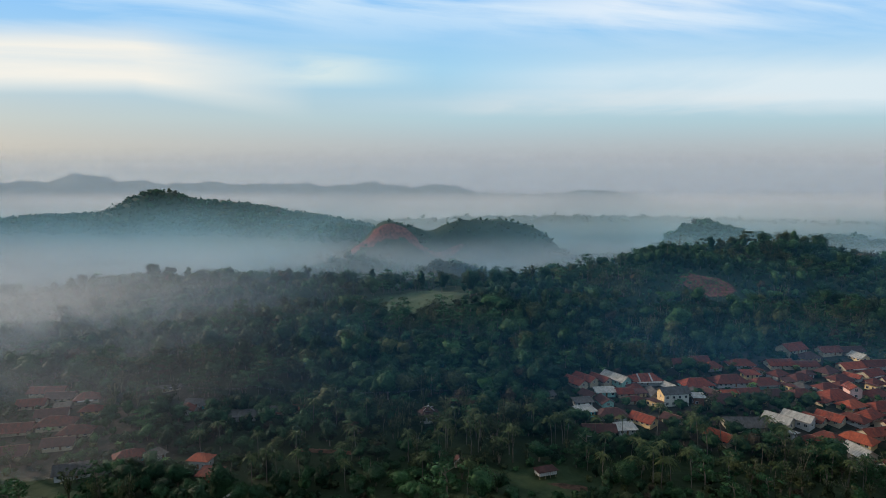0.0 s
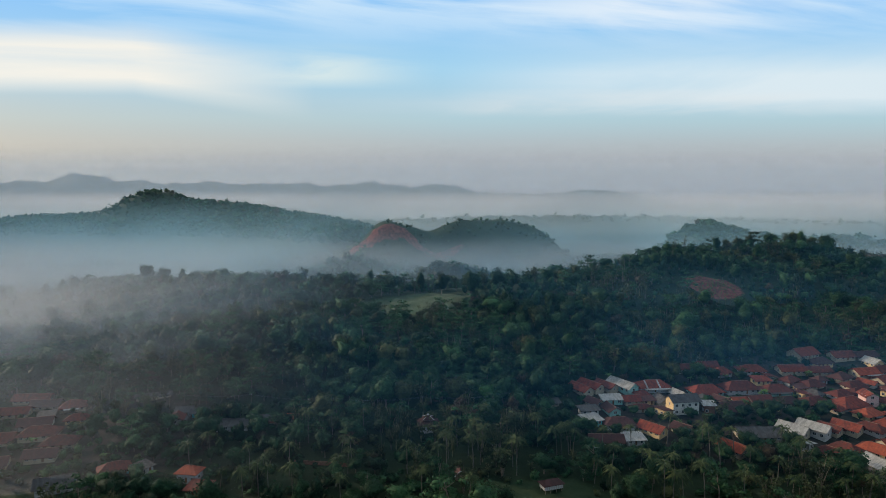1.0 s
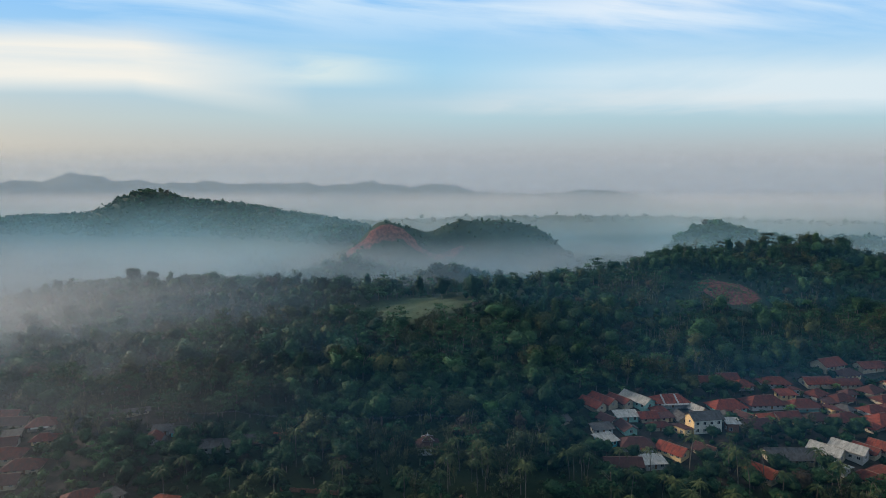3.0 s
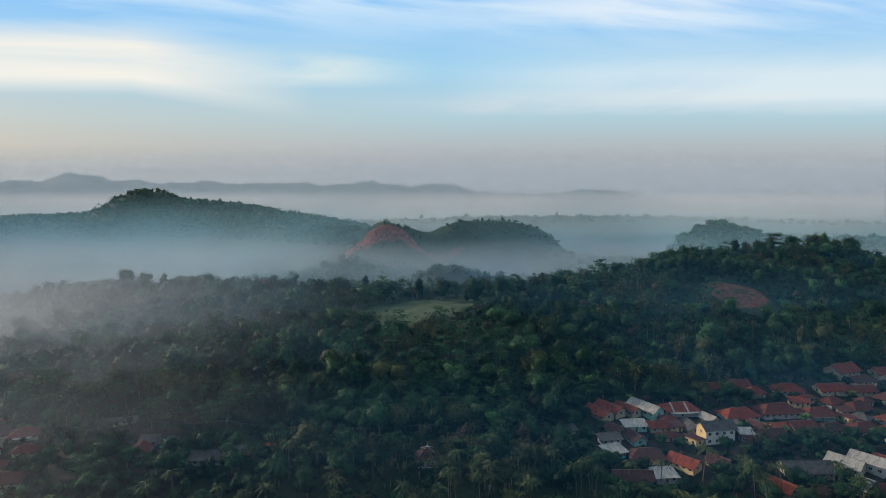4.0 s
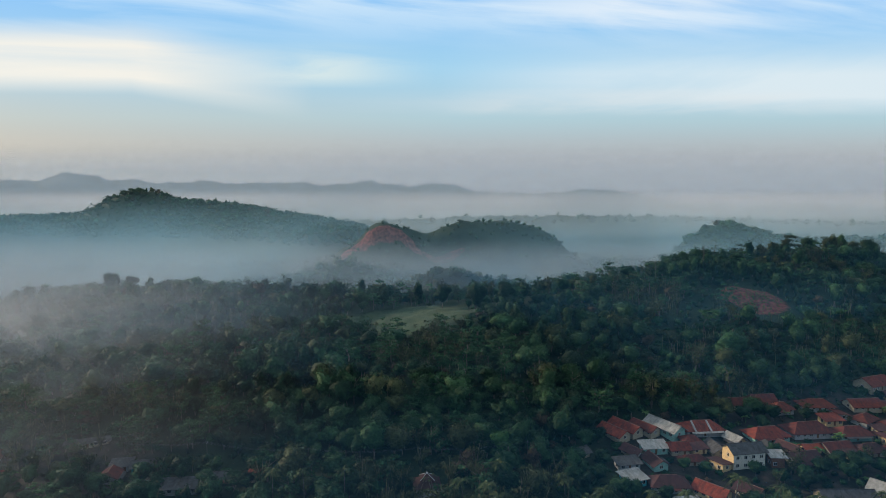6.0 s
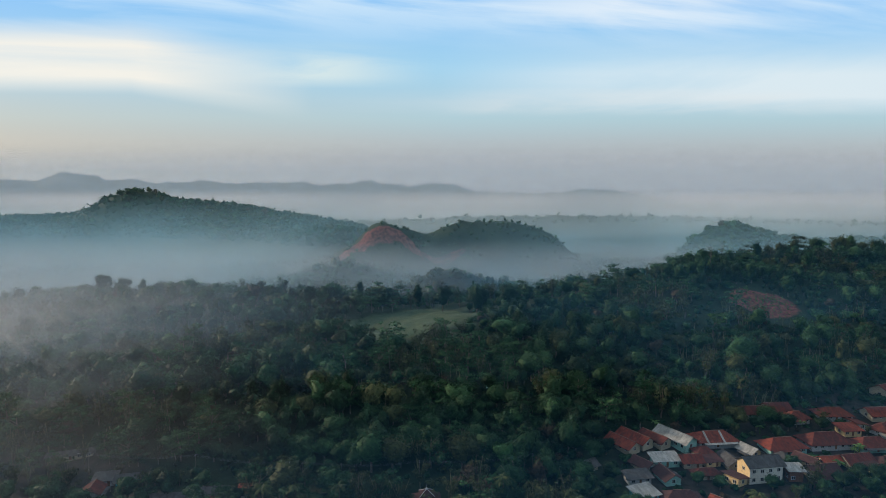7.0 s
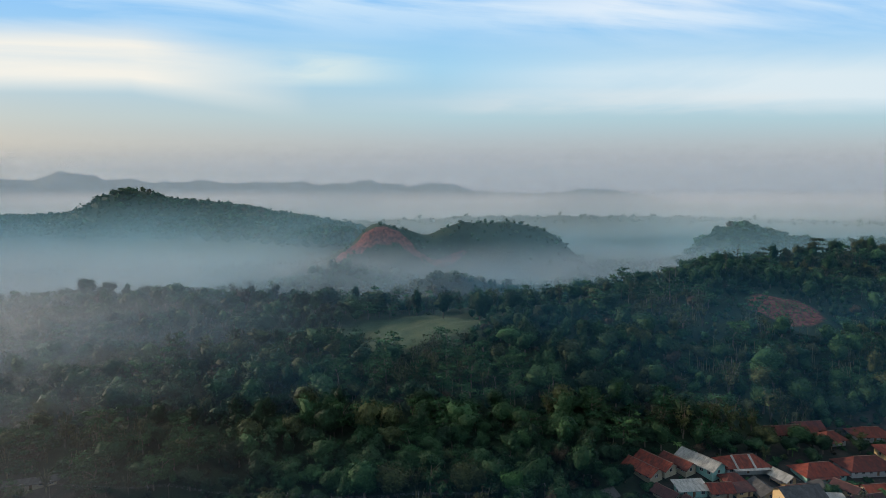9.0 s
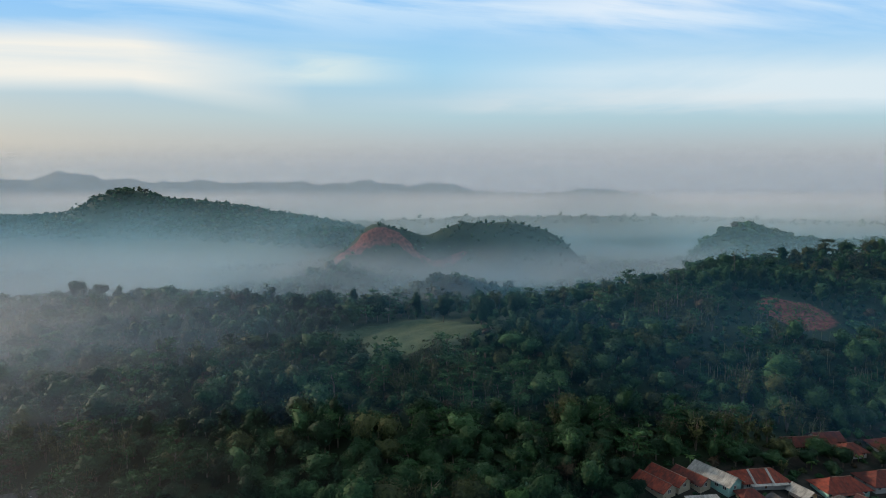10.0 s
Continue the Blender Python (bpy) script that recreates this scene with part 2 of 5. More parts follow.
HILLS = ((-60, 525, 130, 50, 17.6), (35, 462, 60, 45, 19.8), (165, 505, 65, 55, 19.3), (300, 560, 100, 75, 39.0),
         (-230, 575, 120, 60, 20.2), (-40, 370, 80, 55, 11.4), (215, 440, 75, 45, 5.3), (480, 620, 150, 90, 17.7),
         (110, 430, 60, 45, 4.0), (114, 505, 34, 42, -5.5), (-120, 420, 80, 60, 9.5), (-15, 478, 34, 24, -6.0))
FAR_HILLS = ((-90, 314, 50, 14, -5), (-42, 844, 36, 30, 22), (-92, 840, 32, 28, 33), (8, 858, 34, 30, 14), (356, 826, 36, 38, 42), (440, 834, 60, 40, 40),
             (-520, 1345, 260, 100, 42), (-588, 1338, 52, 60, 28), (-500, 1340, 50, 60, 10), (-420, 1345, 100, 70, 34), (-270, 1300, 120, 90, 14),
             (-860, 1345, 190, 90, 38), (-200, 1200, 140, 90, 40), (-140, 1050, 70, 60, 38), (25, 650, 42, 24, 33), (-85, 762, 60, 30, 26),
             (480, 1800, 420, 120, 30), (1150, 1760, 500, 130, 10), (-150, 1750, 300, 120, 22), (700, 1000, 160, 120, 26))


MESAS = ((-38, 846, 40, 32, 31), (95, 866, 97, 36, 60), (60, 868, 60, 30, 5), (-592, 1335, 72, 70, 18))


def fine_noise(x, y):
    return (np.sin(x * 0.071 + np.sin(y * 0.043) * 2) + np.sin(y * 0.083 + np.sin(x * 0.057) * 2)
            + 0.6 * np.sin(x * 0.19 + y * 0.13) + 0.5 * np.sin(y * 0.23 - x * 0.17))


def mountain(x, y):
    r, th = np.hypot(x, y), np.degrees(np.arctan2(x, y))
    crest = (165 + 22 * np.exp(-((th + 25) / 9) ** 2) + 16 * np.exp(-((th + 6) / 6) ** 2) + 58 * np.exp(-((th + 28.8) / 1.5) ** 2)
             + 26 * np.exp(-((th + 14.9) / 0.7) ** 2) + 9 * np.sin(th * 0.9) + 6 * np.sin(th * 2.3 + 1) + 4 * np.sin(th * 5.1))
    crest = crest * (1 - 0.42 * rise(0, 9, th)) * (1 - rise(18, 30, th)) * (1 - 0.55 * rise(26, 40, np.abs(th + 14))) + 40 * np.exp(-((th - 16) / 4.5) ** 2)
    return crest * np.exp(-((r - 4350) / 260) ** 2) + crest * 0.7 * np.exp(-((r - 3900 - 60 * np.sin(th)) / 220) ** 2)


def ground(x, y):
    x, y = np.asarray(x, float), np.asarray(y, float)
    h = -10 + 9 * rise(225, 300, y) + 7 * rise(300, 400, y) * rise(20, 120, x)
    foot = rise(272, 345, y)
    for cx, cy, sx, sy, top in HILLS:
        h = h + foot * top * np.exp(-((x - cx) / sx) ** 2 / 2 - ((y - cy) / sy) ** 2 / 2)
    for cx, cy, sx, sy, top in FAR_HILLS:
        h = h + top * np.exp(-((x - cx) / sx) ** 2 / 2 - ((y - cy) / sy) ** 2 / 2)
    for cx, cy, sx, sy, top in MESAS:
        h = h + top * np.exp(-(((x - cx) / sx) ** 2 + ((y - cy) / sy) ** 2) ** 2)
    rough = rise(330, 420, y) * (1 - 0.2 * rise(700, 800, y) + 3 * rise(1500, 1750, y))
    return h + fine_noise(x, y) * (0.08 + 0.75 * rough) + mountain(x, y)


def gz(x, y):
    return float(ground(x, y))


def np_mesh(name, verts, faces, mats, index=None, smooth=False):
    """A mesh out of arrays: vertices (n, 3), faces (m, 3 or 4)."""
    me = bpy.data.meshes.new(name)
    verts, faces = np.asarray(verts, np.float32), np.asarray(faces, np.int32)
    k = faces.shape[1]
    me.vertices.add(len(verts)), me.loops.add(faces.size), me.polygons.add(len(faces))
    me.vertices.foreach_set("co", verts.ravel())
    me.loops.foreach_set("vertex_index", faces.ravel())
    me.polygons.foreach_set("loop_start", np.arange(0, faces.size, k, dtype=np.int32))
    me.polygons.foreach_set("loop_total", np.full(len(faces), k, np.int32))
    for m in mats:
        me.materials.append(m)
    if index is not None:
        me.polygons.foreach_set("material_index", np.asarray(index, np.int32))
    if smooth:
        me.polygons.foreach_set("use_smooth", np.ones(len(faces), bool))
    me.update(calc_edges=True)
    return me


GROUND = mat("forest_floor", [(0.25, (0.008, 0.016, 0.007)), (0.5, (0.014, 0.026, 0.010)), (0.75, (0.028, 0.038, 0.016))], 0.03, 0.95, 0.5, 0.4, coords="World")


def ground_patch(material, cx, cy, rx, ry, turn, edge, stops, scale):
    """Lays another surface over part of the ground: a patch with a ragged rim."""
    n, l = material.node_tree.nodes, material.node_tree.links
    bsdf = n["Principled BSDF"]
    under = bsdf.inputs["Base Color"].links[0].from_socket
    geo = n.new("ShaderNodeNewGeometry")
    mp = n.new("ShaderNodeMapping")
    mp.vector_type = "TEXTURE"
    mp.inputs["Location"].default_value = (cx, cy, 0)
    mp.inputs["Rotation"].default_value = (0, 0, radians(turn))
    mp.inputs["Scale"].default_value = (rx, ry, 1e6)
    l.new(geo.outputs["Position"], mp.inputs[0])
    ln = n.new("ShaderNodeVectorMath")
    ln.operation = "LENGTH"
    l.new(mp.outputs[0], ln.inputs[0])
    tex = n.new("ShaderNodeTexNoise")
    tex.inputs["Scale"].default_value, tex.inputs["Detail"].default_value = scale, 6
    l.new(geo.outputs["Position"], tex.inputs["Vector"])
    wob = n.new("ShaderNodeMath")
    wob.operation = "MULTIPLY_ADD"
    l.new(tex.outputs[0], wob.inputs[0])
    wob.inputs[1].default_value = edge
    l.new(ln.outputs["Value"], wob.inputs[2])
    mr = n.new("ShaderNodeMapRange")
    l.new(wob.outputs[0], mr.inputs[0])
    mr.inputs[1].default_value, mr.inputs[2].default_value = 0.95 + edge / 2, 1.08 + edge / 2
    mr.inputs[3].default_value, mr.inputs[4].default_value = 1.0, 0.0
    tone = n.new("ShaderNodeTexNoise")
    tone.inputs["Scale"].default_value, tone.inputs["Detail"].default_value = scale * 3, 6
    l.new(geo.outputs["Position"], tone.inputs["Vector"])
    ramp = n.new("ShaderNodeValToRGB")
    for el, (p, c) in zip(ramp.color_ramp.elements, stops):
        el.position, el.color = p, (*c, 1)
    l.new(tone.outputs[0], ramp.inputs[0])
    mx = n.new("ShaderNodeMix")
    mx.data_type = "RGBA"
    l.new(mr.outputs[0], mx.inputs[0]), l.new(under, mx.inputs[6]), l.new(ramp.outputs[0], mx.inputs[7])
    l.new(mx.outputs[2], bsdf.inputs["Base Color"])


GRASS_TONES = [(0.3, (0.026, 0.048, 0.021)), (0.7, (0.060, 0.072, 0.032))]
SOIL_TONES = [(0.35, (0.085, 0.030, 0.024)), (0.65, (0.24, 0.080, 0.050))]
FACE_TONES = [(0.35, (0.060, 0.020, 0.018)), (0.65, (0.21, 0.055, 0.042))]
YARD_TONES = [(0.38, (0.012, 0.016, 0.011)), (0.68, (0.046, 0.036, 0.028))]
MEADOW_TONES = [(0.3, (0.012, 0.027, 0.011)), (0.7, (0.030, 0.046, 0.019))]
ground_patch(GROUND, -11, 468, 42, 34, 0, 0.4, GRASS_TONES, 0.05)
ground_patch(GROUND, 46, 235, 26, 14, 0, 0.9, MEADOW_TONES, 0.06)
ground_patch(GROUND, -150, 232, 30, 16, 0, 0.9, MEADOW_TONES, 0.06)
ground_patch(GROUND, 58, 232, 10, 2.0, -14, 0.8, [(0.35, (0.035, 0.020, 0.014)), (0.65, (0.085, 0.045, 0.030))], 0.2)
ground_patch(GROUND, 190, 310, 118, 52, 8, 0.5, YARD_TONES, 0.06)
ground_patch(GROUND, -150, 285, 55, 42, 0, 0.5, YARD_TONES, 0.06)
ground_patch(GROUND, 216, 466, 20, 17, 0, 0.35, SOIL_TONES, 0.12)
ground_patch(GROUND, -60, 828, 36, 10, 6, 1.1, FACE_TONES, 0.10)
ground_patch(GROUND, -96, 818, 15, 6, 20, 1.5, FACE_TONES, 0.09)
ground_patch(GROUND, -28, 829, 26, 5, -4, 1.5, FACE_TONES, 0.09)
ground_patch(GROUND, 22, 834, 26, 3, 5, 1.0, FACE_TONES, 0.06)


def build_ground():
    rings = np.concatenate([np.linspace(2, 200, 12), np.linspace(206, 700, 150), np.geomspace(708, 4950, 110)])
    turn = np.radians(np.concatenate([np.linspace(-48, 48, 290), np.linspace(52, 308, 40)]))
    r, t = np.meshgrid(rings, turn, indexing="ij")
    x, y = r * np.sin(t), r * np.cos(t)
    v = np.stack([x, y, ground(x, y)], -1).reshape(-1, 3)
    n, m = len(rings), len(turn)
    i, j = np.meshgrid(np.arange(n - 1), np.arange(m), indexing="ij")
    k = (j + 1) % m
    f = np.stack([i * m + j, (i + 1) * m + j, (i + 1) * m + k, i * m + k], -1).reshape(-1, 4)[:, ::-1]
    tagged(new("ground", np_mesh("ground", v, f, [GROUND], smooth=True)), "dark green wooded hills and valley floor in morning light", "ground", kind="structure")


build_ground()


# ---- morning mist, with aerial haze put into sheet tints: thin drifting veils across the valleys ----
def mist_material(name, density, low, high, lean_left, scale, ragged=0.5, tint=(0.86, 0.82, 0.78), foot=None):
    m = bpy.data.materials.new(name)
    m.use_nodes = True
    n, l = m.node_tree.nodes, m.node_tree.links
    n.remove(n["Principled BSDF"])

    def op(kind, p, q=0.0, r=0.0, clamp=False):
        o = n.new("ShaderNodeMath")
        o.operation, o.use_clamp = kind, clamp
        for s, v in zip(o.inputs, (p, q, r)):
            if isinstance(v, (int, float)):
                s.default_value = v
            else:
                l.new(v, s)
        return o.outputs[0]

    geo = n.new("ShaderNodeNewGeometry")
    sep = n.new("ShaderNodeSeparateXYZ")
    l.new(geo.outputs["Position"], sep.inputs[0])
    mp = n.new("ShaderNodeMapping")
    mp.inputs["Scale"].default_value = (scale, scale, scale * 2.6)
    l.new(geo.outputs["Position"], mp.inputs[0])
    tex = n.new("ShaderNodeTexNoise")
    tex.inputs["Scale"].default_value, tex.inputs["Detail"].default_value, tex.inputs["Distortion"].default_value = 1.0, 2, 0.0
    l.new(mp.outputs[0], tex.inputs["Vector"])
    soft_patch = n.new("ShaderNodeMapRange")
    soft_patch.interpolation_type = "SMOOTHERSTEP"
    soft_patch.inputs[1].default_value, soft_patch.inputs[2].default_value = 0.26, 0.70
    l.new(tex.outputs[0], soft_patch.inputs[0])
    patch = soft_patch.outputs[0]
    mr = n.new("ShaderNodeMapRange")
    mr.interpolation_type = "SMOOTHSTEP"
    l.new(op("MULTIPLY_ADD", tex.outputs[0], (high - low) * ragged, op("SUBTRACT", sep.outputs[2], (high - low) * ragged / 2)), mr.inputs[0])
    mr.inputs[1].default_value, mr.inputs[2].default_value, mr.inputs[3].default_value, mr.inputs[4].default_value = low, high, 1.0, 0.0
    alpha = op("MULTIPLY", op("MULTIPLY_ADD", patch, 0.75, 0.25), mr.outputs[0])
    if lean_left:
        side = n.new("ShaderNodeMapRange")
        side.interpolation_type = "SMOOTHSTEP"
        l.new(op("ADD", sep.outputs[0], op("MULTIPLY_ADD", tex.outputs[0], 160, -80)), side.inputs[0])
        side.inputs[1].default_value, side.inputs[2].default_value = lean_left[:2]
        side.inputs[3].default_value, side.inputs[4].default_value = 1.0, lean_left[2] if len(lean_left) > 2 else 0.0
        alpha = op("MULTIPLY", alpha, side.outputs[0])
    if foot:
        lift = n.new("ShaderNodeMapRange")
        lift.interpolation_type = "SMOOTHSTEP"
        l.new(sep.outputs[2], lift.inputs[0])
        lift.inputs[1].default_value, lift.inputs[2].default_value = foot
        alpha = op("MULTIPLY", alpha, lift.outputs[0])
    alpha = op("MULTIPLY", alpha, density, 0, True)
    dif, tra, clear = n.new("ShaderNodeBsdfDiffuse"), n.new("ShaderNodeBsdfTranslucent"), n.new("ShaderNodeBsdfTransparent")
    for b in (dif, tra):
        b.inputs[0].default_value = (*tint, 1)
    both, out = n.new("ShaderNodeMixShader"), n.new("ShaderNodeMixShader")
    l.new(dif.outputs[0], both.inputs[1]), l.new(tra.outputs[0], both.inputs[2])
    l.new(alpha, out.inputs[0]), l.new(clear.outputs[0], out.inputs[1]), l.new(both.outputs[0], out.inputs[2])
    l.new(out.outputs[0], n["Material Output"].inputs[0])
    return m


def veil_sheet(y, left, right, bottom, top, lean=0.9, wave=0.012):
    """A gently waving curtain of mist across the valley, leaning away at the top."""
    nx, nz = 60, 6
    x, z = np.meshgrid(np.linspace(left, right, nx), np.linspace(bottom, top, nz), indexing="ij")
    yy = y + wave * (right - left) * np.sin(x * 14 / (right - left) + y) + (z - bottom) * lean
    v = np.stack([x, yy, z], -1).reshape(-1, 3)
    i, j = np.meshgrid(np.arange(nx - 1), np.arange(nz - 1), indexing="ij")
    f = np.stack([i * nz + j, (i + 1) * nz + j, (i + 1) * nz + j + 1, i * nz + j + 1], -1).reshape(-1, 4)
    return v, f


def joined(pieces):
    vs, fs, base = [], [], 0
    for v, f in pieces:
        vs.append(v), fs.append(f + base)
        base += len(v)
    return np.concatenate(vs), np.concatenate(fs)


def mist(label, material, sheets):
    v, f = joined([veil_sheet(*s) for s in sheets])
    tagged(new("mist", np_mesh("mist", v, f, [material], smooth=True)), label, "mist", kind="stuff")


mist("thin grey mist drifting over the hazy hamlet and slope", mist_material("mist_slope", 0.22, 0, 76, (-270, -5), 0.012),
     [(y, -0.75 * y - 60, 60, -15, 102, 0.15) for y in (240, 306, 350, 396, 442, 490, 540)])
mist("grey mist spilling over the end of the wooded crest", mist_material("mist_crest", 0.24, 14, 62, (-330, -20), 0.010),
     [(y, -0.75 * y - 60, 40, -12, 80, 0.15) for y in (418, 442, 466, 490, 512)])
# aerial haze painted in: blue-tinted sheets before the village and the slope
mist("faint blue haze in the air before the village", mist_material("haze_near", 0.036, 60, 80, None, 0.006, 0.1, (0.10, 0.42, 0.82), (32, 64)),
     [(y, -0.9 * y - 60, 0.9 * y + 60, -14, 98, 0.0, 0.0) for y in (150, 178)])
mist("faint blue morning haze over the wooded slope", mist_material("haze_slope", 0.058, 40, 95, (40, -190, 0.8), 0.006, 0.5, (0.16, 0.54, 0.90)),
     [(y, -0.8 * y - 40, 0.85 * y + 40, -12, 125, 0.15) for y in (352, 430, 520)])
mist("thin pale mist in the valley behind the wooded crest", mist_material("mist_valley", 0.22, 22, 60, None, 0.008, 0.7, (0.70, 0.69, 0.68)),
     [(y, -0.85 * y - 40, 0.85 * y + 40, -10, 78) for y in (590, 690, 732, 905, 975, 1050, 1125)])
mist("grey mist gathered in the open end of the valley", mist_material("mist_open", 0.24, 24, 66, (-330, 60), 0.007, 0.6, (0.70, 0.68, 0.67)),
     [(y, -0.85 * y - 40, 140, -10, 80, 0.3) for y in (618, 650, 690, 730)])
mist("low white mist lapping the foot of the red hill", mist_material("mist_foot", 0.24, 16, 56, None, 0.009, 0.6, (0.74, 0.72, 0.71)),
     [(y, -0.85 * y - 40, 0.85 * y + 40, -10, 70, 0.2) for y in (752, 772, 792)])
# the blue veil of air over the middle hills is this sheet tint
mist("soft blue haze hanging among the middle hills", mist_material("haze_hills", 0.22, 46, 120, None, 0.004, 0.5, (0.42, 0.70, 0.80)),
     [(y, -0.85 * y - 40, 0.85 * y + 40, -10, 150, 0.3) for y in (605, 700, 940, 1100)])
mist("white fog lying in the far plain", mist_material("mist_plain", 0.24, 26, 100, None, 0.0015, 0.15),
     [(y, -0.95 * y, 0.95 * y, -10, 150, 0.3, 0.003) for y in (1440, 1500, 1560, 1620)])
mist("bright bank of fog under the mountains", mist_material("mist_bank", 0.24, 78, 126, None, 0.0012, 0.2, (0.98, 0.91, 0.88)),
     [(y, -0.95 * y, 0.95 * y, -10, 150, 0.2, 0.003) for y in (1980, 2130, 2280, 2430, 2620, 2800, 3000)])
# mountain haze put into the blue tint of upright sheets
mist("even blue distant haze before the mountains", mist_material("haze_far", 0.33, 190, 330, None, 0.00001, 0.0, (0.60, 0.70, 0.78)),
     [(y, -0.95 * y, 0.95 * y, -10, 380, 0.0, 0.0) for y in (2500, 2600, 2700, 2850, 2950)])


# ---- houses ----
def part(name, bm, material, parent, label=""):
    me = bpy.data.meshes.new(name)
    bm.to_mesh(me)
    bm.free()
    me.materials.append(material)
    ob = new(name, me)
    ob.parent = parent
    if label:
        tagged(ob, label)
    return ob


def box(bm, x0, x1, y0, y1, z0, z1, m=None):
    r = bmesh.ops.create_cube(bm, size=1.0)
    bmesh.ops.transform(bm, verts=r["verts"], matrix=Matrix.Translation(((x0 + x1) / 2, (y0 + y1) / 2, (z0 + z1) / 2)) @ Matrix.Diagonal((x1 - x0, y1 - y0, z1 - z0, 1)))
    if m is not None:
        bmesh.ops.transform(bm, verts=r["verts"], matrix=m)
    return r["verts"]


def slab(bm, corners, thick=0.12):
    """A sloping roof plane with thickness."""
    top = [bm.verts.new(c) for c in corners]
    low = [bm.verts.new((c[0], c[1], c[2] - thick)) for c in corners]
    bm.faces.new(top), bm.faces.new(low[::-1])
    for i in range(len(top)):
        j = (i + 1) % len(top)
        bm.faces.new((top[j], top[i], low[i], low[j]))


def rod(bm, p, q, r0, r1, sides=5):
    p, q = Vector(p), Vector(q)
    d = q - p
    bm_r = bmesh.ops.create_cone(bm, cap_ends=True, segments=sides, radius1=r0, radius2=r1, depth=d.length)
    m = Matrix.Translation((p + q) / 2) @ d.to_track_quat("Z", "Y").to_matrix().to_4x4()
    bmesh.ops.transform(bm, verts=bm_r["verts"], matrix=m)


FOOT = [(0.5, 286, 1, 0, 5.5, 5.5), (13, 249, 1, 0, 3, 3), (48, 240, 1, 0, 5.5, 4), (-77, 231, 0.88, 0.47, 5, 3.5)]  # where houses stand, to keep trees off them
def clear_of_houses(x, y, r):
    for hx, hy, c, s, hl, hw in FOOT:
        dx, dy = x - hx, y - hy
        if abs(dx * c + dy * s) < hl + r and abs(dy * c - dx * s) < hw + r:
            return False
    return True


ROOF_WORD = {"red": "red clay-tiled", "rust": "weathered rust-red tiled", "orange": "bright orange-red tiled", "dark": "dark mossy tiled", "slate": "dark grey", "pale": "pale sheet-metal"}
WALL_WORD = {"cream": "cream plaster", "white": "whitewashed", "bright": "two-storey white", "mint": "mint-green plaster", "teal": "teal-painted", "sand": "sand-yellow plaster", "pink": "pink plaster", "brick": "bare brick"}
KIND_WORD = {"gable": "gabled", "hip": "hipped", "shed": "lean-to"}


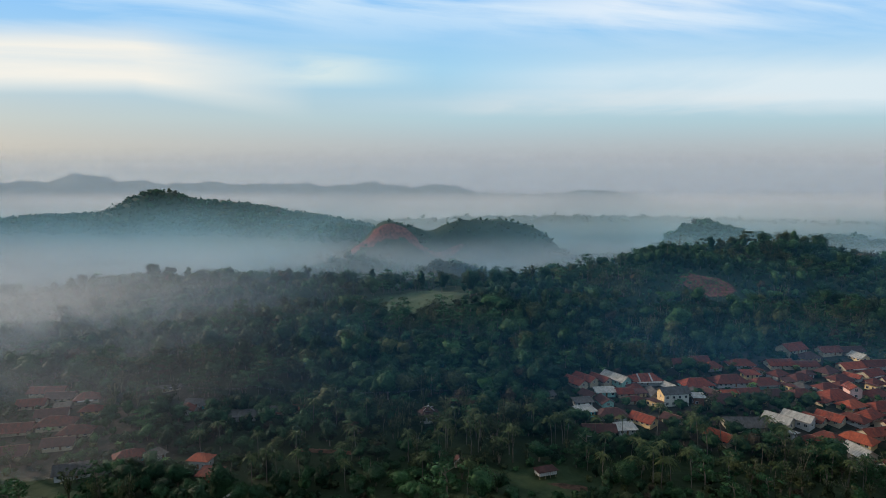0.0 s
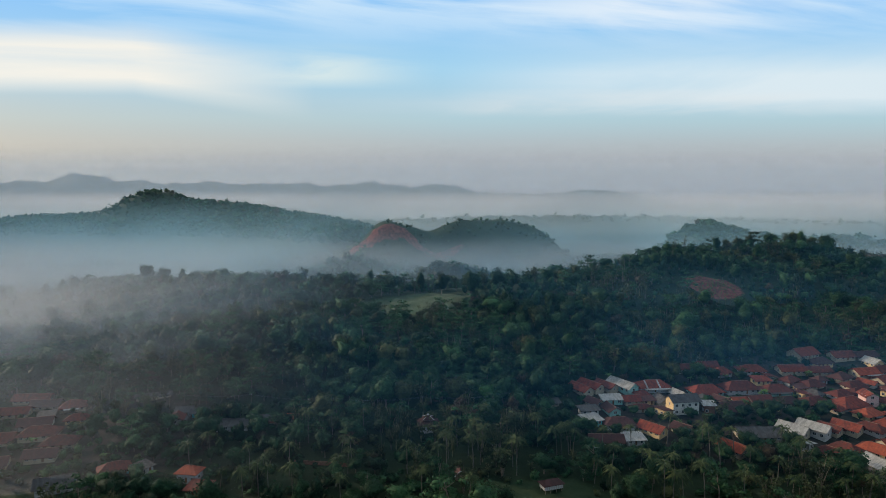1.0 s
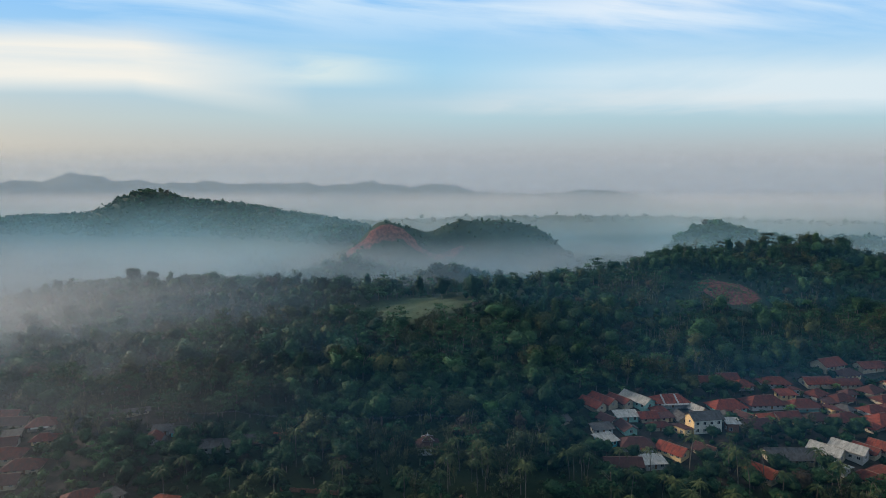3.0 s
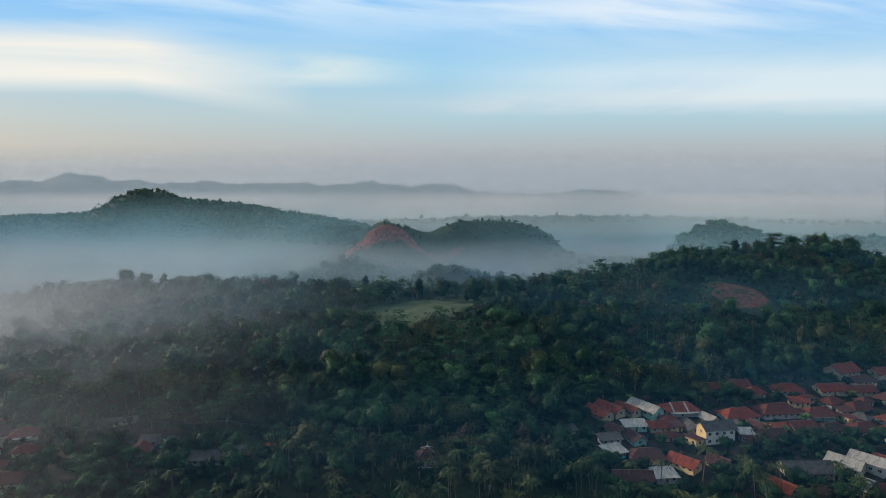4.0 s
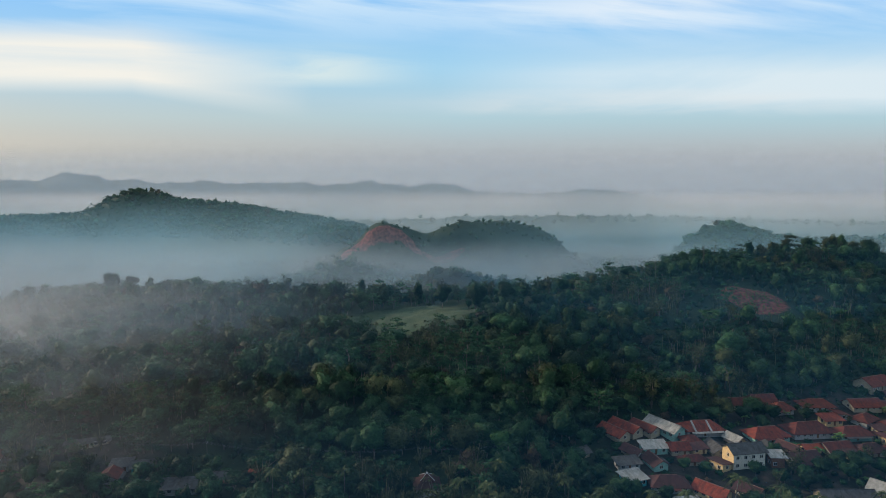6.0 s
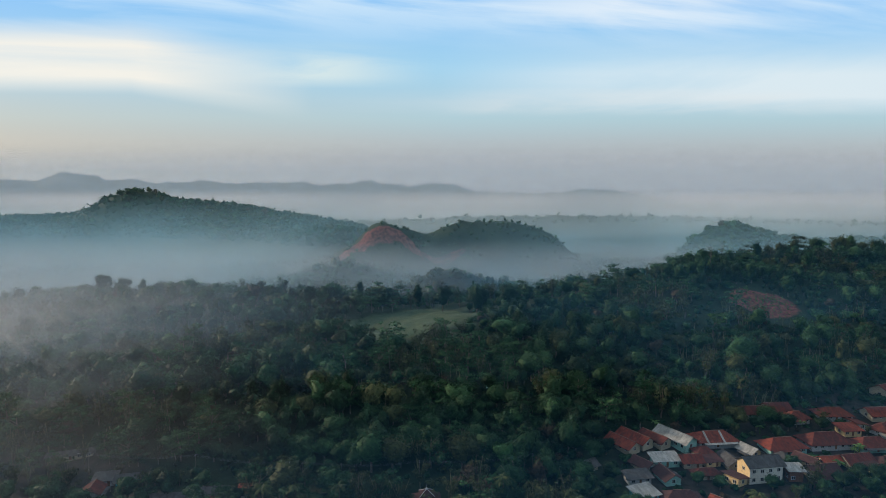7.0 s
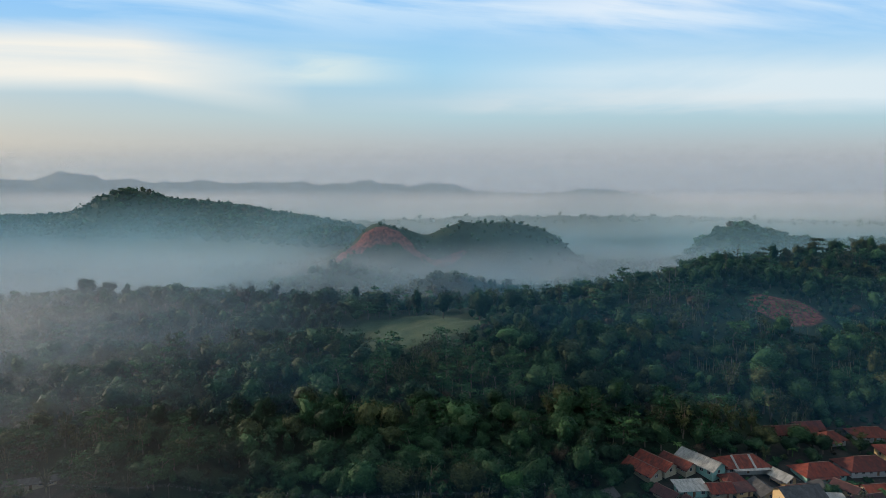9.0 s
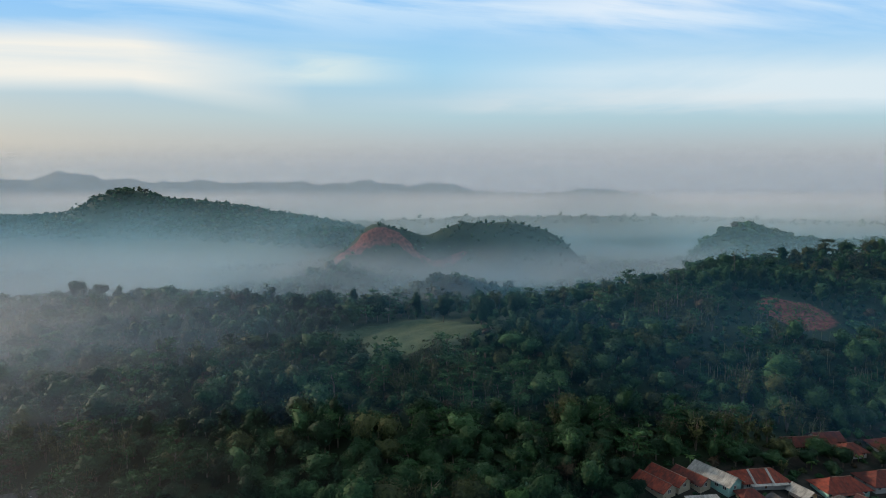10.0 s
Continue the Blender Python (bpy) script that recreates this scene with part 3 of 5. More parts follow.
def house(x, y, az, w, l, eave, kind, roof, walls, strips=0, end=""):
    rnd = random.Random(int(x * 31 + y * 17))
    z = gz(x, y) - 0.1
    label = f"{WALL_WORD[walls]} village house with a {ROOF_WORD[roof]} {KIND_WORD[kind]} roof"
    top = tagged(new("house"), label, "house", "village houses")
    top.matrix_world = pose(x, y, z, 0, 0, az)
    FOOT.append((x, y, math.cos(radians(az)), math.sin(radians(az)), l / 2, w / 2))
    eave = eave - 0.5 if eave < 4 else eave
    over, hl, hw = 1.0, l / 2 - 0.6, w / 2 - 0.6
    pitch = 0.58 if kind != "shed" else 0.16
    ridge = eave + hw * pitch * (1 if kind != "shed" else 2)
    bm = bmesh.new()
    low = -1.5
    box(bm, -hl, hl, -hw, hw, low, eave)
    if kind == "gable":
        for s in (-1, 1):
            pts = [(s * hl, -hw, eave), (s * hl, hw, eave), (s * hl, 0, ridge - 0.12)]
            back_pts = [(p[0] - s * 0.2, p[1], p[2]) for p in pts]
            f1, f2 = [bm.verts.new(p) for p in pts], [bm.verts.new(p) for p in back_pts]
            bm.faces.new(f1), bm.faces.new(f2[::-1])
            for i in range(3):
                bm.faces.new((f1[i], f2[i], f2[(i + 1) % 3], f1[(i + 1) % 3]))
    part("wall", bm, WALLS[walls], top)
    if end:
        # facing slab: the sunlit warmth of this end is put into its colour
        bm = bmesh.new()
        f1 = [bm.verts.new(p) for p in ((-hl - 0.03, -hw, low), (-hl - 0.03, hw, low), (-hl - 0.03, hw, eave), (-hl - 0.03, 0, ridge - 0.14), (-hl - 0.03, -hw, eave))]
        f2 = [bm.verts.new((v.co.x + 0.025, v.co.y, v.co.z)) for v in f1]
        bm.faces.new(f1[::-1]), bm.faces.new(f2)
        for i in range(5):
            bm.faces.new((f1[i], f1[(i + 1) % 5], f2[(i + 1) % 5], f2[i]))
        part("end_wall", bm, WALLS[end], top, "cream end wall with sunlit warmth in its colour")
    bm = bmesh.new()
    ze, ho, lo = eave - over * pitch + 0.12, hw + over, hl + over
    if kind == "gable":
        slab(bm, [(-lo, -ho, ze), (lo, -ho, ze), (lo, 0, ridge + 0.12), (-lo, 0, ridge + 0.12)])
        slab(bm, [(lo, ho, ze), (-lo, ho, ze), (-lo, 0, ridge + 0.12), (lo, 0, ridge + 0.12)])
    elif kind == "hip":
        r = max(lo - ho * 0.9, 0.6)
        slab(bm, [(-lo, -ho, ze), (lo, -ho, ze), (r, 0, ridge + 0.12), (-r, 0, ridge + 0.12)])
        slab(bm, [(lo, ho, ze), (-lo, ho, ze), (-r, 0, ridge + 0.12), (r, 0, ridge + 0.12)])
        slab(bm, [(lo, -ho, ze), (lo, ho, ze), (r, 0, ridge + 0.12)])
        slab(bm, [(-lo, ho, ze), (-lo, -ho, ze), (-r, 0, ridge + 0.12)])
    else:
        slab(bm, [(-lo, -ho, ze), (lo, -ho, ze), (lo, ho, ridge + over * pitch + 0.12), (-lo, ho, ridge + over * pitch + 0.12)])
    roof_ob = part("roof", bm, ROOFS[roof], top)
    if kind != "shed":
        bm = bmesh.new()
        r = lo if kind == "gable" else max(lo - ho * 0.9, 0.6)
        box(bm, -r, r, -0.14, 0.14, ridge + 0.06, ridge + 0.24)
        part("ridge_cap", bm, RIDGE_CAP if roof not in ("pale", "slate") else ROOFS[roof], roof_ob)
    for s in range(strips):
        bm = bmesh.new()
        sx = -lo * 0.55 + s * lo * 0.75
        slab(bm, [(sx, -ho, ze + 0.06), (sx + 0.9, -ho, ze + 0.06), (sx + 0.9, -0.2, ridge + 0.17), (sx, -0.2, ridge + 0.17)], 0.05)
        part("roof_strip", bm, ROOFS["pale"], roof_ob, "pale translucent roofing strip")
    if eave < 4 and kind != "shed" and rnd.random() < 0.55:
        side = -1 if rnd.random() < 0.7 else 1
        x0, x1 = -hl * rnd.uniform(0.3, 1.0), hl * rnd.uniform(0.3, 1.0)
        bm = bmesh.new()
        slab(bm, [(x0, side * (hw + 2.2), eave - 0.85), (x1, side * (hw + 2.2), eave - 0.85), (x1, side * (hw + 0.25), eave - 0.3), (x0, side * (hw + 0.25), eave - 0.3)][::1 if side < 0 else -1], 0.06)
        cover = part("veranda_roof", bm, ROOFS[rnd.choice(["pale", "slate", "rust", roof])], top, "lean-to porch roofing")
        for px in (x0 + 0.2, x1 - 0.2):
            bm = bmesh.new()
            box(bm, px - 0.07, px + 0.07, side * (hw + 2.0) - 0.07, side * (hw + 2.0) + 0.07, -1.0, eave - 0.85)
            part("post", bm, TIMBER, cover)
    floors = max(1, round(eave / 3.3)) if eave > 5 else 1
    count = max(2, int(l / 3.0))
    for fl in range(floors):
        for side in (-1, 1):
            for i in range(count):
                wx = -hl + (i + 0.5) * 2 * hl / count
                if side < 0 and fl == 0 and i == count // 2:
                    bm = bmesh.new()
                    box(bm, wx - 0.45, wx + 0.45, -hw - 0.06, -hw + 0.02, 0.1, 2.15)
                    part("door", bm, DOOR, top)
                    continue
                window(top, wx, side * hw, fl * 3.1 + 1.0, side, 0)
    for side in (-1, 1):
        window(top, 0, side * hl, 1.0, side, 1)
        if floors > 1:
            window(top, 0, side * hl, 4.1, side, 1)
    return top


def window(parent, wx, wy, wz, side, end):
    """A framed window proud of the wall, with a dark pane set in it."""
    turn = pose(wx, wy, 0, 0, 0, 0 if side > 0 else 180) if not end else pose(wy, wx, 0, 0, 0, -90 if side > 0 else 90)
    bm = bmesh.new()
    for x0, x1, z0, z1 in ((-0.7, 0.7, -0.08, 0.0), (-0.7, 0.7, 1.2, 1.28), (-0.7, -0.6, 0, 1.2), (0.6, 0.7, 0, 1.2), (-0.04, 0.04, 0, 1.2)):
        box(bm, x0, x1, -0.04, 0.08, wz + z0, wz + z1, turn)
    fr = part("window", bm, FRAME, parent)
    bm = bmesh.new()
    box(bm, -0.6, 0.6, 0.005, 0.03, wz, wz + 1.2, turn)
    part("pane", bm, GLASS, fr)


house(80.5, 324.5, 119, 7.6, 13.4, 3, "gable", "red", "cream")
house(86.9, 328.5, 119, 7.3, 14.6, 3, "gable", "red", "cream")
house(95.0, 328.3, 119, 6.8, 12.8, 3, "gable", "rust", "cream")
house(103.6, 328.2, 119, 8.3, 16.7, 3.6, "gable", "pale", "mint")
house(119.5, 328.4, 4, 9.7, 17.5, 3.4, "hip", "red", "white", strips=2)
house(83.6, 309.6, 119, 6.4, 8.9, 2.8, "gable", "dark", "cream")
house(89.5, 301.1, 100, 7.0, 10.0, 3, "gable", "dark", "mint")
house(93.0, 312.4, 4, 6.4, 10.8, 3.2, "shed", "pale", "mint")
house(102.7, 312.0, 4, 7.0, 8.5, 3.2, "gable", "red", "cream")
house(130.2, 319.7, 110, 6.0, 8.0, 3, "gable", "pale", "sand")
house(124.6, 301.6, 8, 8.4, 14.6, 6.8, "gable", "slate", "bright", end="sand")
house(137.0, 300.6, -6, 5.5, 6.0, 4.4, "shed", "pale", "brick")
house(145.9, 323.7, 6, 10.0, 17.0, 3.2, "hip", "red", "mint")
house(165.9, 327.1, 4, 11.0, 19.0, 3.2, "hip", "rust", "white")
house(183.8, 324.2, 2, 9.0, 15.0, 3.2, "hip", "rust", "mint")
house(149.2, 303.4, 8, 9.0, 12.0, 2.9, "gable", "dark", "cream")
house(158.0, 311.9, 5, 5.0, 8.0, 2.8, "gable", "orange", "sand")
house(147.9, 351.3, 3, 8.0, 15.0, 3, "gable", "rust", "cream")
house(160.7, 354.1, 3, 8.0, 11.0, 3, "gable", "rust", "cream")
house(165.2, 346.3, 6, 8.0, 10.0, 3, "hip", "rust", "white")
house(183.6, 349.0, -4, 9.0, 15.0, 3, "hip", "rust", "white")
house(225.1, 368.4, 20, 11.0, 16.0, 3.6, "gable", "red", "cream")
house(229.5, 358.9, 15, 9.0, 13.0, 3.2, "hip", "dark", "sand")
house(206.1, 349.0, 2, 9.0, 15.0, 3, "gable", "red", "cream")
house(221.0, 348.8, 2, 8.0, 15.0, 3, "gable", "rust", "cream")
house(198.0, 336.5, 30, 8.0, 11.0, 3, "hip", "rust", "white")
house(207.6, 331.7, 20, 8.0, 12.0, 3, "hip", "rust", "cream")
house(229.0, 340.2, 30, 9.0, 12.0, 3, "hip", "dark", "cream")
house(247.7, 367.2, 5, 9.0, 14.0, 3, "gable", "rust", "cream")
house(261.7, 367.1, 5, 8.0, 14.0, 3, "gable", "dark", "cream")
house(260.2, 357.7, 100, 8.0, 10.0, 3.2, "gable", "pale", "sand")
house(246.8, 345.7, 10, 9.0, 15.0, 3, "gable", "orange", "cream")
house(262.5, 348.1, 5, 9.0, 16.0, 3, "gable", "rust", "white")
house(251.5, 335.9, 20, 9.0, 14.0, 3, "gable", "red", "cream")
house(229.7, 329.9, 10, 8.0, 12.0, 3, "hip", "rust", "cream")
house(214.8, 318.7, 15, 8.0, 12.0, 3, "hip", "rust", "white")
house(210.8, 306.3, 12, 12.0, 16.0, 3.2, "hip", "red", "white")
house(223.2, 309.9, 80, 7.0, 9.0, 5.2, "gable", "red", "pink")
house(234.3, 308.4, 15, 9.0, 13.0, 3, "hip", "rust", "cream")
house(210.6, 292.8, 20, 8.9, 11.8, 3.4, "hip", "orange", "sand")
house(224.7, 291.6, 10, 9.0, 14.0, 3, "hip", "red", "cream")
house(194.9, 309.4, 12, 9.0, 14.0, 3, "hip", "rust", "cream")
house(180.9, 310.0, 8, 8.0, 13.0, 3, "hip", "dark", "cream")
house(168.2, 311.6, 8, 8.0, 12.0, 3, "gable", "rust", "cream")
house(191.7, 279.8, 125, 8.3, 11.7, 3.2, "gable", "red", "cream")
house(183.1, 278.9, 120, 6.7, 10.0, 3, "gable", "rust", "cream")
house(202.2, 279.1, 120, 8.1, 12.6, 3, "hip", "rust", "white")
house(212.2, 282.6, 30, 8.9, 12.8, 3, "hip", "red", "cream")
house(215.7, 273.3, 20, 8.9, 11.8, 3, "gable", "rust", "cream")
house(165.5, 277.8, 125, 8.3, 12.5, 3.8, "gable", "pale", "cream")
house(175.0, 277.8, 125, 7.5, 13.3, 4, "gable", "pale", "white")
house(162.7, 268.5, 125, 6.4, 11.0, 3, "shed", "pale", "white")
house(171.7, 260.3, 120, 8.0, 12.0, 3, "hip", "rust", "cream")
house(179.8, 263.1, 120, 9.0, 12.0, 3, "hip", "rust", "cream")
house(191.9, 261.2, 125, 9.0, 14.0, 3.4, "hip", "orange", "sand")
house(203.5, 266.5, 10, 8.0, 14.0, 3, "gable", "red", "cream")
house(185.3, 251.1, 100, 9.0, 12.0, 3.6, "gable", "pale", "cream")
house(176.5, 247.2, 105, 8.0, 14.0, 3, "gable", "slate", "cream")
house(192.7, 241.9, 20, 9.0, 12.0, 3.2, "gable", "red", "white")
house(131.9, 265.0, 118, 8.0, 12.0, 3, "gable", "orange", "cream")
house(88.7, 286.2, -4, 9.0, 14.0, 3, "hip", "dark", "white")
house(76.4, 288.5, 20, 7.0, 9.0, 3.4, "shed", "pale", "teal")
house(78.4, 271.8, -3, 8.0, 15.0, 3, "gable", "dark", "white")
house(90.9, 272.5, 5, 7.0, 9.0, 3, "shed", "pale", "white")
house(102.3, 280.4, 128, 8.0, 12.0, 3.2, "gable", "red", "sand")
house(147.7, 275.5, -2, 10.0, 19.0, 3, "gable", "slate", "cream")
house(116.0, 280.4, 125, 7.0, 9.0, 3, "gable", "dark", "cream")
house(61.1, 308.5, 30, 6.0, 9.0, 2.8, "gable", "slate", "cream")
house(-198.6, 320.9, 3, 8.0, 18.0, 3, "gable", "rust", "cream")
house(-187.7, 313.6, 5, 8.0, 14.0, 3, "gable", "dark", "cream")
house(-173.9, 312.3, 20, 9.0, 12.0, 3, "hip", "rust", "cream")
house(-179.6, 300.2, 20, 6.0, 7.0, 3, "shed", "slate", "white")
house(-163.6, 297.0, 10, 7.0, 10.0, 3, "hip", "rust", "sand")
house(-196.7, 304.3, 10, 8.0, 13.0, 3, "gable", "rust", "cream")
house(-179.4, 292.0, 15, 8.0, 14.0, 3, "gable", "dark", "white")
house(-172.1, 282.6, 10, 10.0, 16.0, 3.2, "hip", "rust", "cream")
house(-158.9, 275.1, 10, 9.0, 14.0, 3, "hip", "rust", "cream")
house(-160.9, 265.3, 10, 8.0, 13.0, 3, "gable", "dark", "cream")
house(-160.9, 343.6, 10, 6.0, 10.0, 3, "gable", "slate", "white")
# long narrow lean-to standing in for a pale roadside retaining wall
house(-139.5, 322.7, 20, 4.0, 17.0, 2.6, "shed", "slate", "cream")
house(-118.3, 298.1, 100, 7.0, 8.0, 3.2, "gable", "rust", "white")
house(-118.8, 308.2, 10, 6.0, 8.0, 3, "shed", "slate", "white")
house(-110.6, 307.8, 10, 6.0, 8.0, 3, "gable", "slate", "teal")
house(-88.8, 288.8, 4, 7.0, 15.0, 3, "shed", "slate", "white")
house(-143.7, 245.3, 20, 9.0, 14.0, 3.4, "gable", "slate", "white")
house(-126.1, 255.1, 30, 8.0, 12.0, 3.2, "hip", "rust", "teal")
house(-114.6, 254.9, 60, 6.0, 7.0, 3.4, "shed", "slate", "white")
house(-94.2, 250.5, -10, 7.0, 9.0, 4.2, "hip", "orange", "white")
house(-87.4, 241.6, -10, 7.0, 9.0, 3, "shed", "rust", "brick")
house(-63.1, 295.4, 0, 5.0, 6.0, 3, "shed", "red", "cream")
house(-75.7, 296.1, 5, 6.0, 12.0, 2.8, "gable", "slate", "cream")
house(-187.0, 277.7, 10, 8.0, 14.0, 3, "gable", "rust", "cream")
house(-177.7, 259.4, 15, 8.0, 13.0, 3, "gable", "dark", "cream")
house(-217.0, 295.1, 10, 9.0, 15.0, 3, "gable", "rust", "cream")
house(-200.6, 268.3, 10, 9.0, 15.0, 3, "gable", "dark", "white")
house(268.0, 332.0, 10, 9.0, 15.0, 3, "gable", "red", "cream")
house(245.8, 299.9, 10, 9.0, 15.0, 3, "hip", "rust", "cream")
house(228.6, 276.2, 15, 9.0, 14.0, 3, "hip", "red", "white")
house(210.6, 256.7, 25, 9.0, 14.0, 3, "gable", "orange", "cream")


def in_grove(x, y):
    return 112 < x < 174 and 331 < y < 348 or 147 < x < 197 and 284 < y < 302


def fill_village():
    """Small dwellings and sheds packed into the gaps between the larger houses."""
    rnd, made = random.Random(12), 0
    for _ in range(2600):
        x = rnd.uniform(78, 262)
        y = rnd.uniform(278, (322 if x < 100 else 334) + max(0, x - 150) * 0.2)
        w, l = rnd.uniform(5, 7.5), rnd.uniform(6.5, 10.5)
        r = max(w, l) / 2 - 0.3
        if made >= 36 or in_grove(x, y) or y < (298 if x < 172 else 286) or not clear_of_houses(x, y, r):
            continue
        house(round(x, 1), round(y, 1), rnd.choice([4, 10, 95, 118]), w, l, rnd.uniform(2.7, 3.3), rnd.choice(["gable", "hip", "gable", "shed"]), rnd.choice(["rust", "red", "dark", "rust", "slate"]), rnd.choice(["cream", "white", "cream", "sand"]))
        made += 1


fill_village()


# ---- plants ----
PHI = (1 + 5 ** 0.5) / 2
ICO_V = np.array([(a * s, b * t, 0) for a, b in ((1, PHI),) for s in (-1, 1) for t in (-1, 1)])
ICO_V = np.concatenate([ICO_V, ICO_V[:, [2, 0, 1]], ICO_V[:, [1, 2, 0]]]) / math.hypot(1, PHI)
ICO_F = np.array([t for t in itertools.combinations(range(12), 3)
                  if all(abs(np.linalg.norm(ICO_V[p] - ICO_V[q]) - 1.0515) < 0.01 for p, q in itertools.combinations(t, 2))])
ICO_F = np.array([t if np.dot(np.cross(ICO_V[t[1]] - ICO_V[t[0]], ICO_V[t[2]] - ICO_V[t[0]]), ICO_V[t[0]]) > 0 else t[::-1] for t in ICO_F])


def foliage(rng, centres, radii, cards, size, flat=1.0, spread=0.45, core=0.8):
    """Lobes of a crown: uneven rounded cores under a ragged skin of small leaf clumps. Triangles, as (vertices, faces)."""
    vs, fs, base = [], [], 0
    share = np.asarray(radii) ** 2 / np.sum(np.asarray(radii) ** 2)
    for c, r, part_of in zip(centres, radii, share):
        if core:
            v = c + ICO_V * r * core * np.array([1, 1, flat]) * rng.uniform(0.8, 1.12, (12, 1))
            vs.append(v), fs.append(ICO_F + base)
            base += 12
        per = max(3, int(cards * part_of))
        d = rng.normal(size=(per, 3))
        d[:, 2] = np.where(d[:, 2] < -0.35, -d[:, 2], d[:, 2])
        d /= np.linalg.norm(d, axis=1)[:, None]
        p = c + d * r * np.array([1, 1, flat]) * rng.uniform(0.82, 1.14, (per, 1))
        nrm = d + rng.normal(size=(per, 3)) * spread
        nrm /= np.linalg.norm(nrm, axis=1)[:, None]
        t1 = np.cross(nrm, rng.normal(size=(per, 3)))
        t1 /= np.linalg.norm(t1, axis=1)[:, None] + 1e-6
        t2 = np.cross(nrm, t1)
        s = size * rng.uniform(0.6, 1.4, (per, 1))
        q = np.stack([p - t1 * s - nrm * s * 0.3, p + t1 * s * 0.8 - nrm * s * 0.2, p + t2 * s * 1.3 + nrm * s * 0.1], 1)
        vs.append(q.reshape(-1, 3)), fs.append(np.arange(per * 3).reshape(-1, 3) + base)
        base += per * 3
    return np.concatenate(vs), np.concatenate(fs)


def finer(v, f):
    """One subdivision of a triangle mesh on the unit sphere."""
    mids, vs, out = {}, list(v), []

    def mid(p, q):
        key = (min(p, q), max(p, q))
        if key not in mids:
            m = vs[p] + vs[q]
            mids[key] = len(vs)
            vs.append(m / np.linalg.norm(m))
        return mids[key]

    for p, q, r in f:
        pq, qr, rp = mid(p, q), mid(q, r), mid(r, p)
        out += [(p, pq, rp), (q, qr, pq), (r, rp, qr), (pq, qr, rp)]
    return np.array(vs), np.array(out)


BALL = {0: (ICO_V, ICO_F)}
for level in (1, 2):
    BALL[level] = finer(*BALL[level - 1])


def billow(rng, middle, radii, lobes, sizes, cards, size, level):
    """A crown as one closed lumpy hull round its lobes, with leaf clumps standing out all over it."""
    middle, radii, lobes, sizes = np.array(middle, float), np.array(radii, float), np.asarray(lobes, float) - middle, np.asarray(sizes, float)

    def reach(d):
        far = 1 / np.sqrt(np.sum((d / radii) ** 2, 1))
        along = d @ lobes.T
        disc = sizes ** 2 - np.sum(lobes ** 2, 1) + along ** 2
        hit = np.where(disc > 0, along + np.sqrt(np.maximum(disc, 0)), 0)
        return np.maximum(far, hit.max(1))

    bv, bf = BALL[level]
    hull = middle + bv * (reach(bv) * rng.uniform(0.80, 1.0, len(bv)))[:, None]
    d = rng.normal(size=(cards, 3))
    d[:, 2] = np.where(d[:, 2] < -0.5, -d[:, 2], d[:, 2])
    d /= np.linalg.norm(d, axis=1)[:, None]
    p = middle + d * (reach(d) * rng.uniform(0.88, 1.12, cards))[:, None]
    nrm = d + rng.normal(size=(cards, 3)) * 0.7
    nrm /= np.linalg.norm(nrm, axis=1)[:, None]
    t1 = np.cross(nrm, rng.normal(size=(cards, 3)))
    t1 /= np.linalg.norm(t1, axis=1)[:, None] + 1e-6
    t2 = np.cross(nrm, t1)
    w = size * rng.uniform(0.5, 1.4, (cards, 1))
    q = np.stack([p - t1 * w - nrm * w * 0.3, p + t1 * w * 0.8 - nrm * w * 0.2, p + t2 * w * 1.3 + nrm * w * 0.1], 1)
    return np.concatenate([hull, q.reshape(-1, 3)]), np.concatenate([bf, np.arange(cards * 3).reshape(-1, 3) + len(hull)])


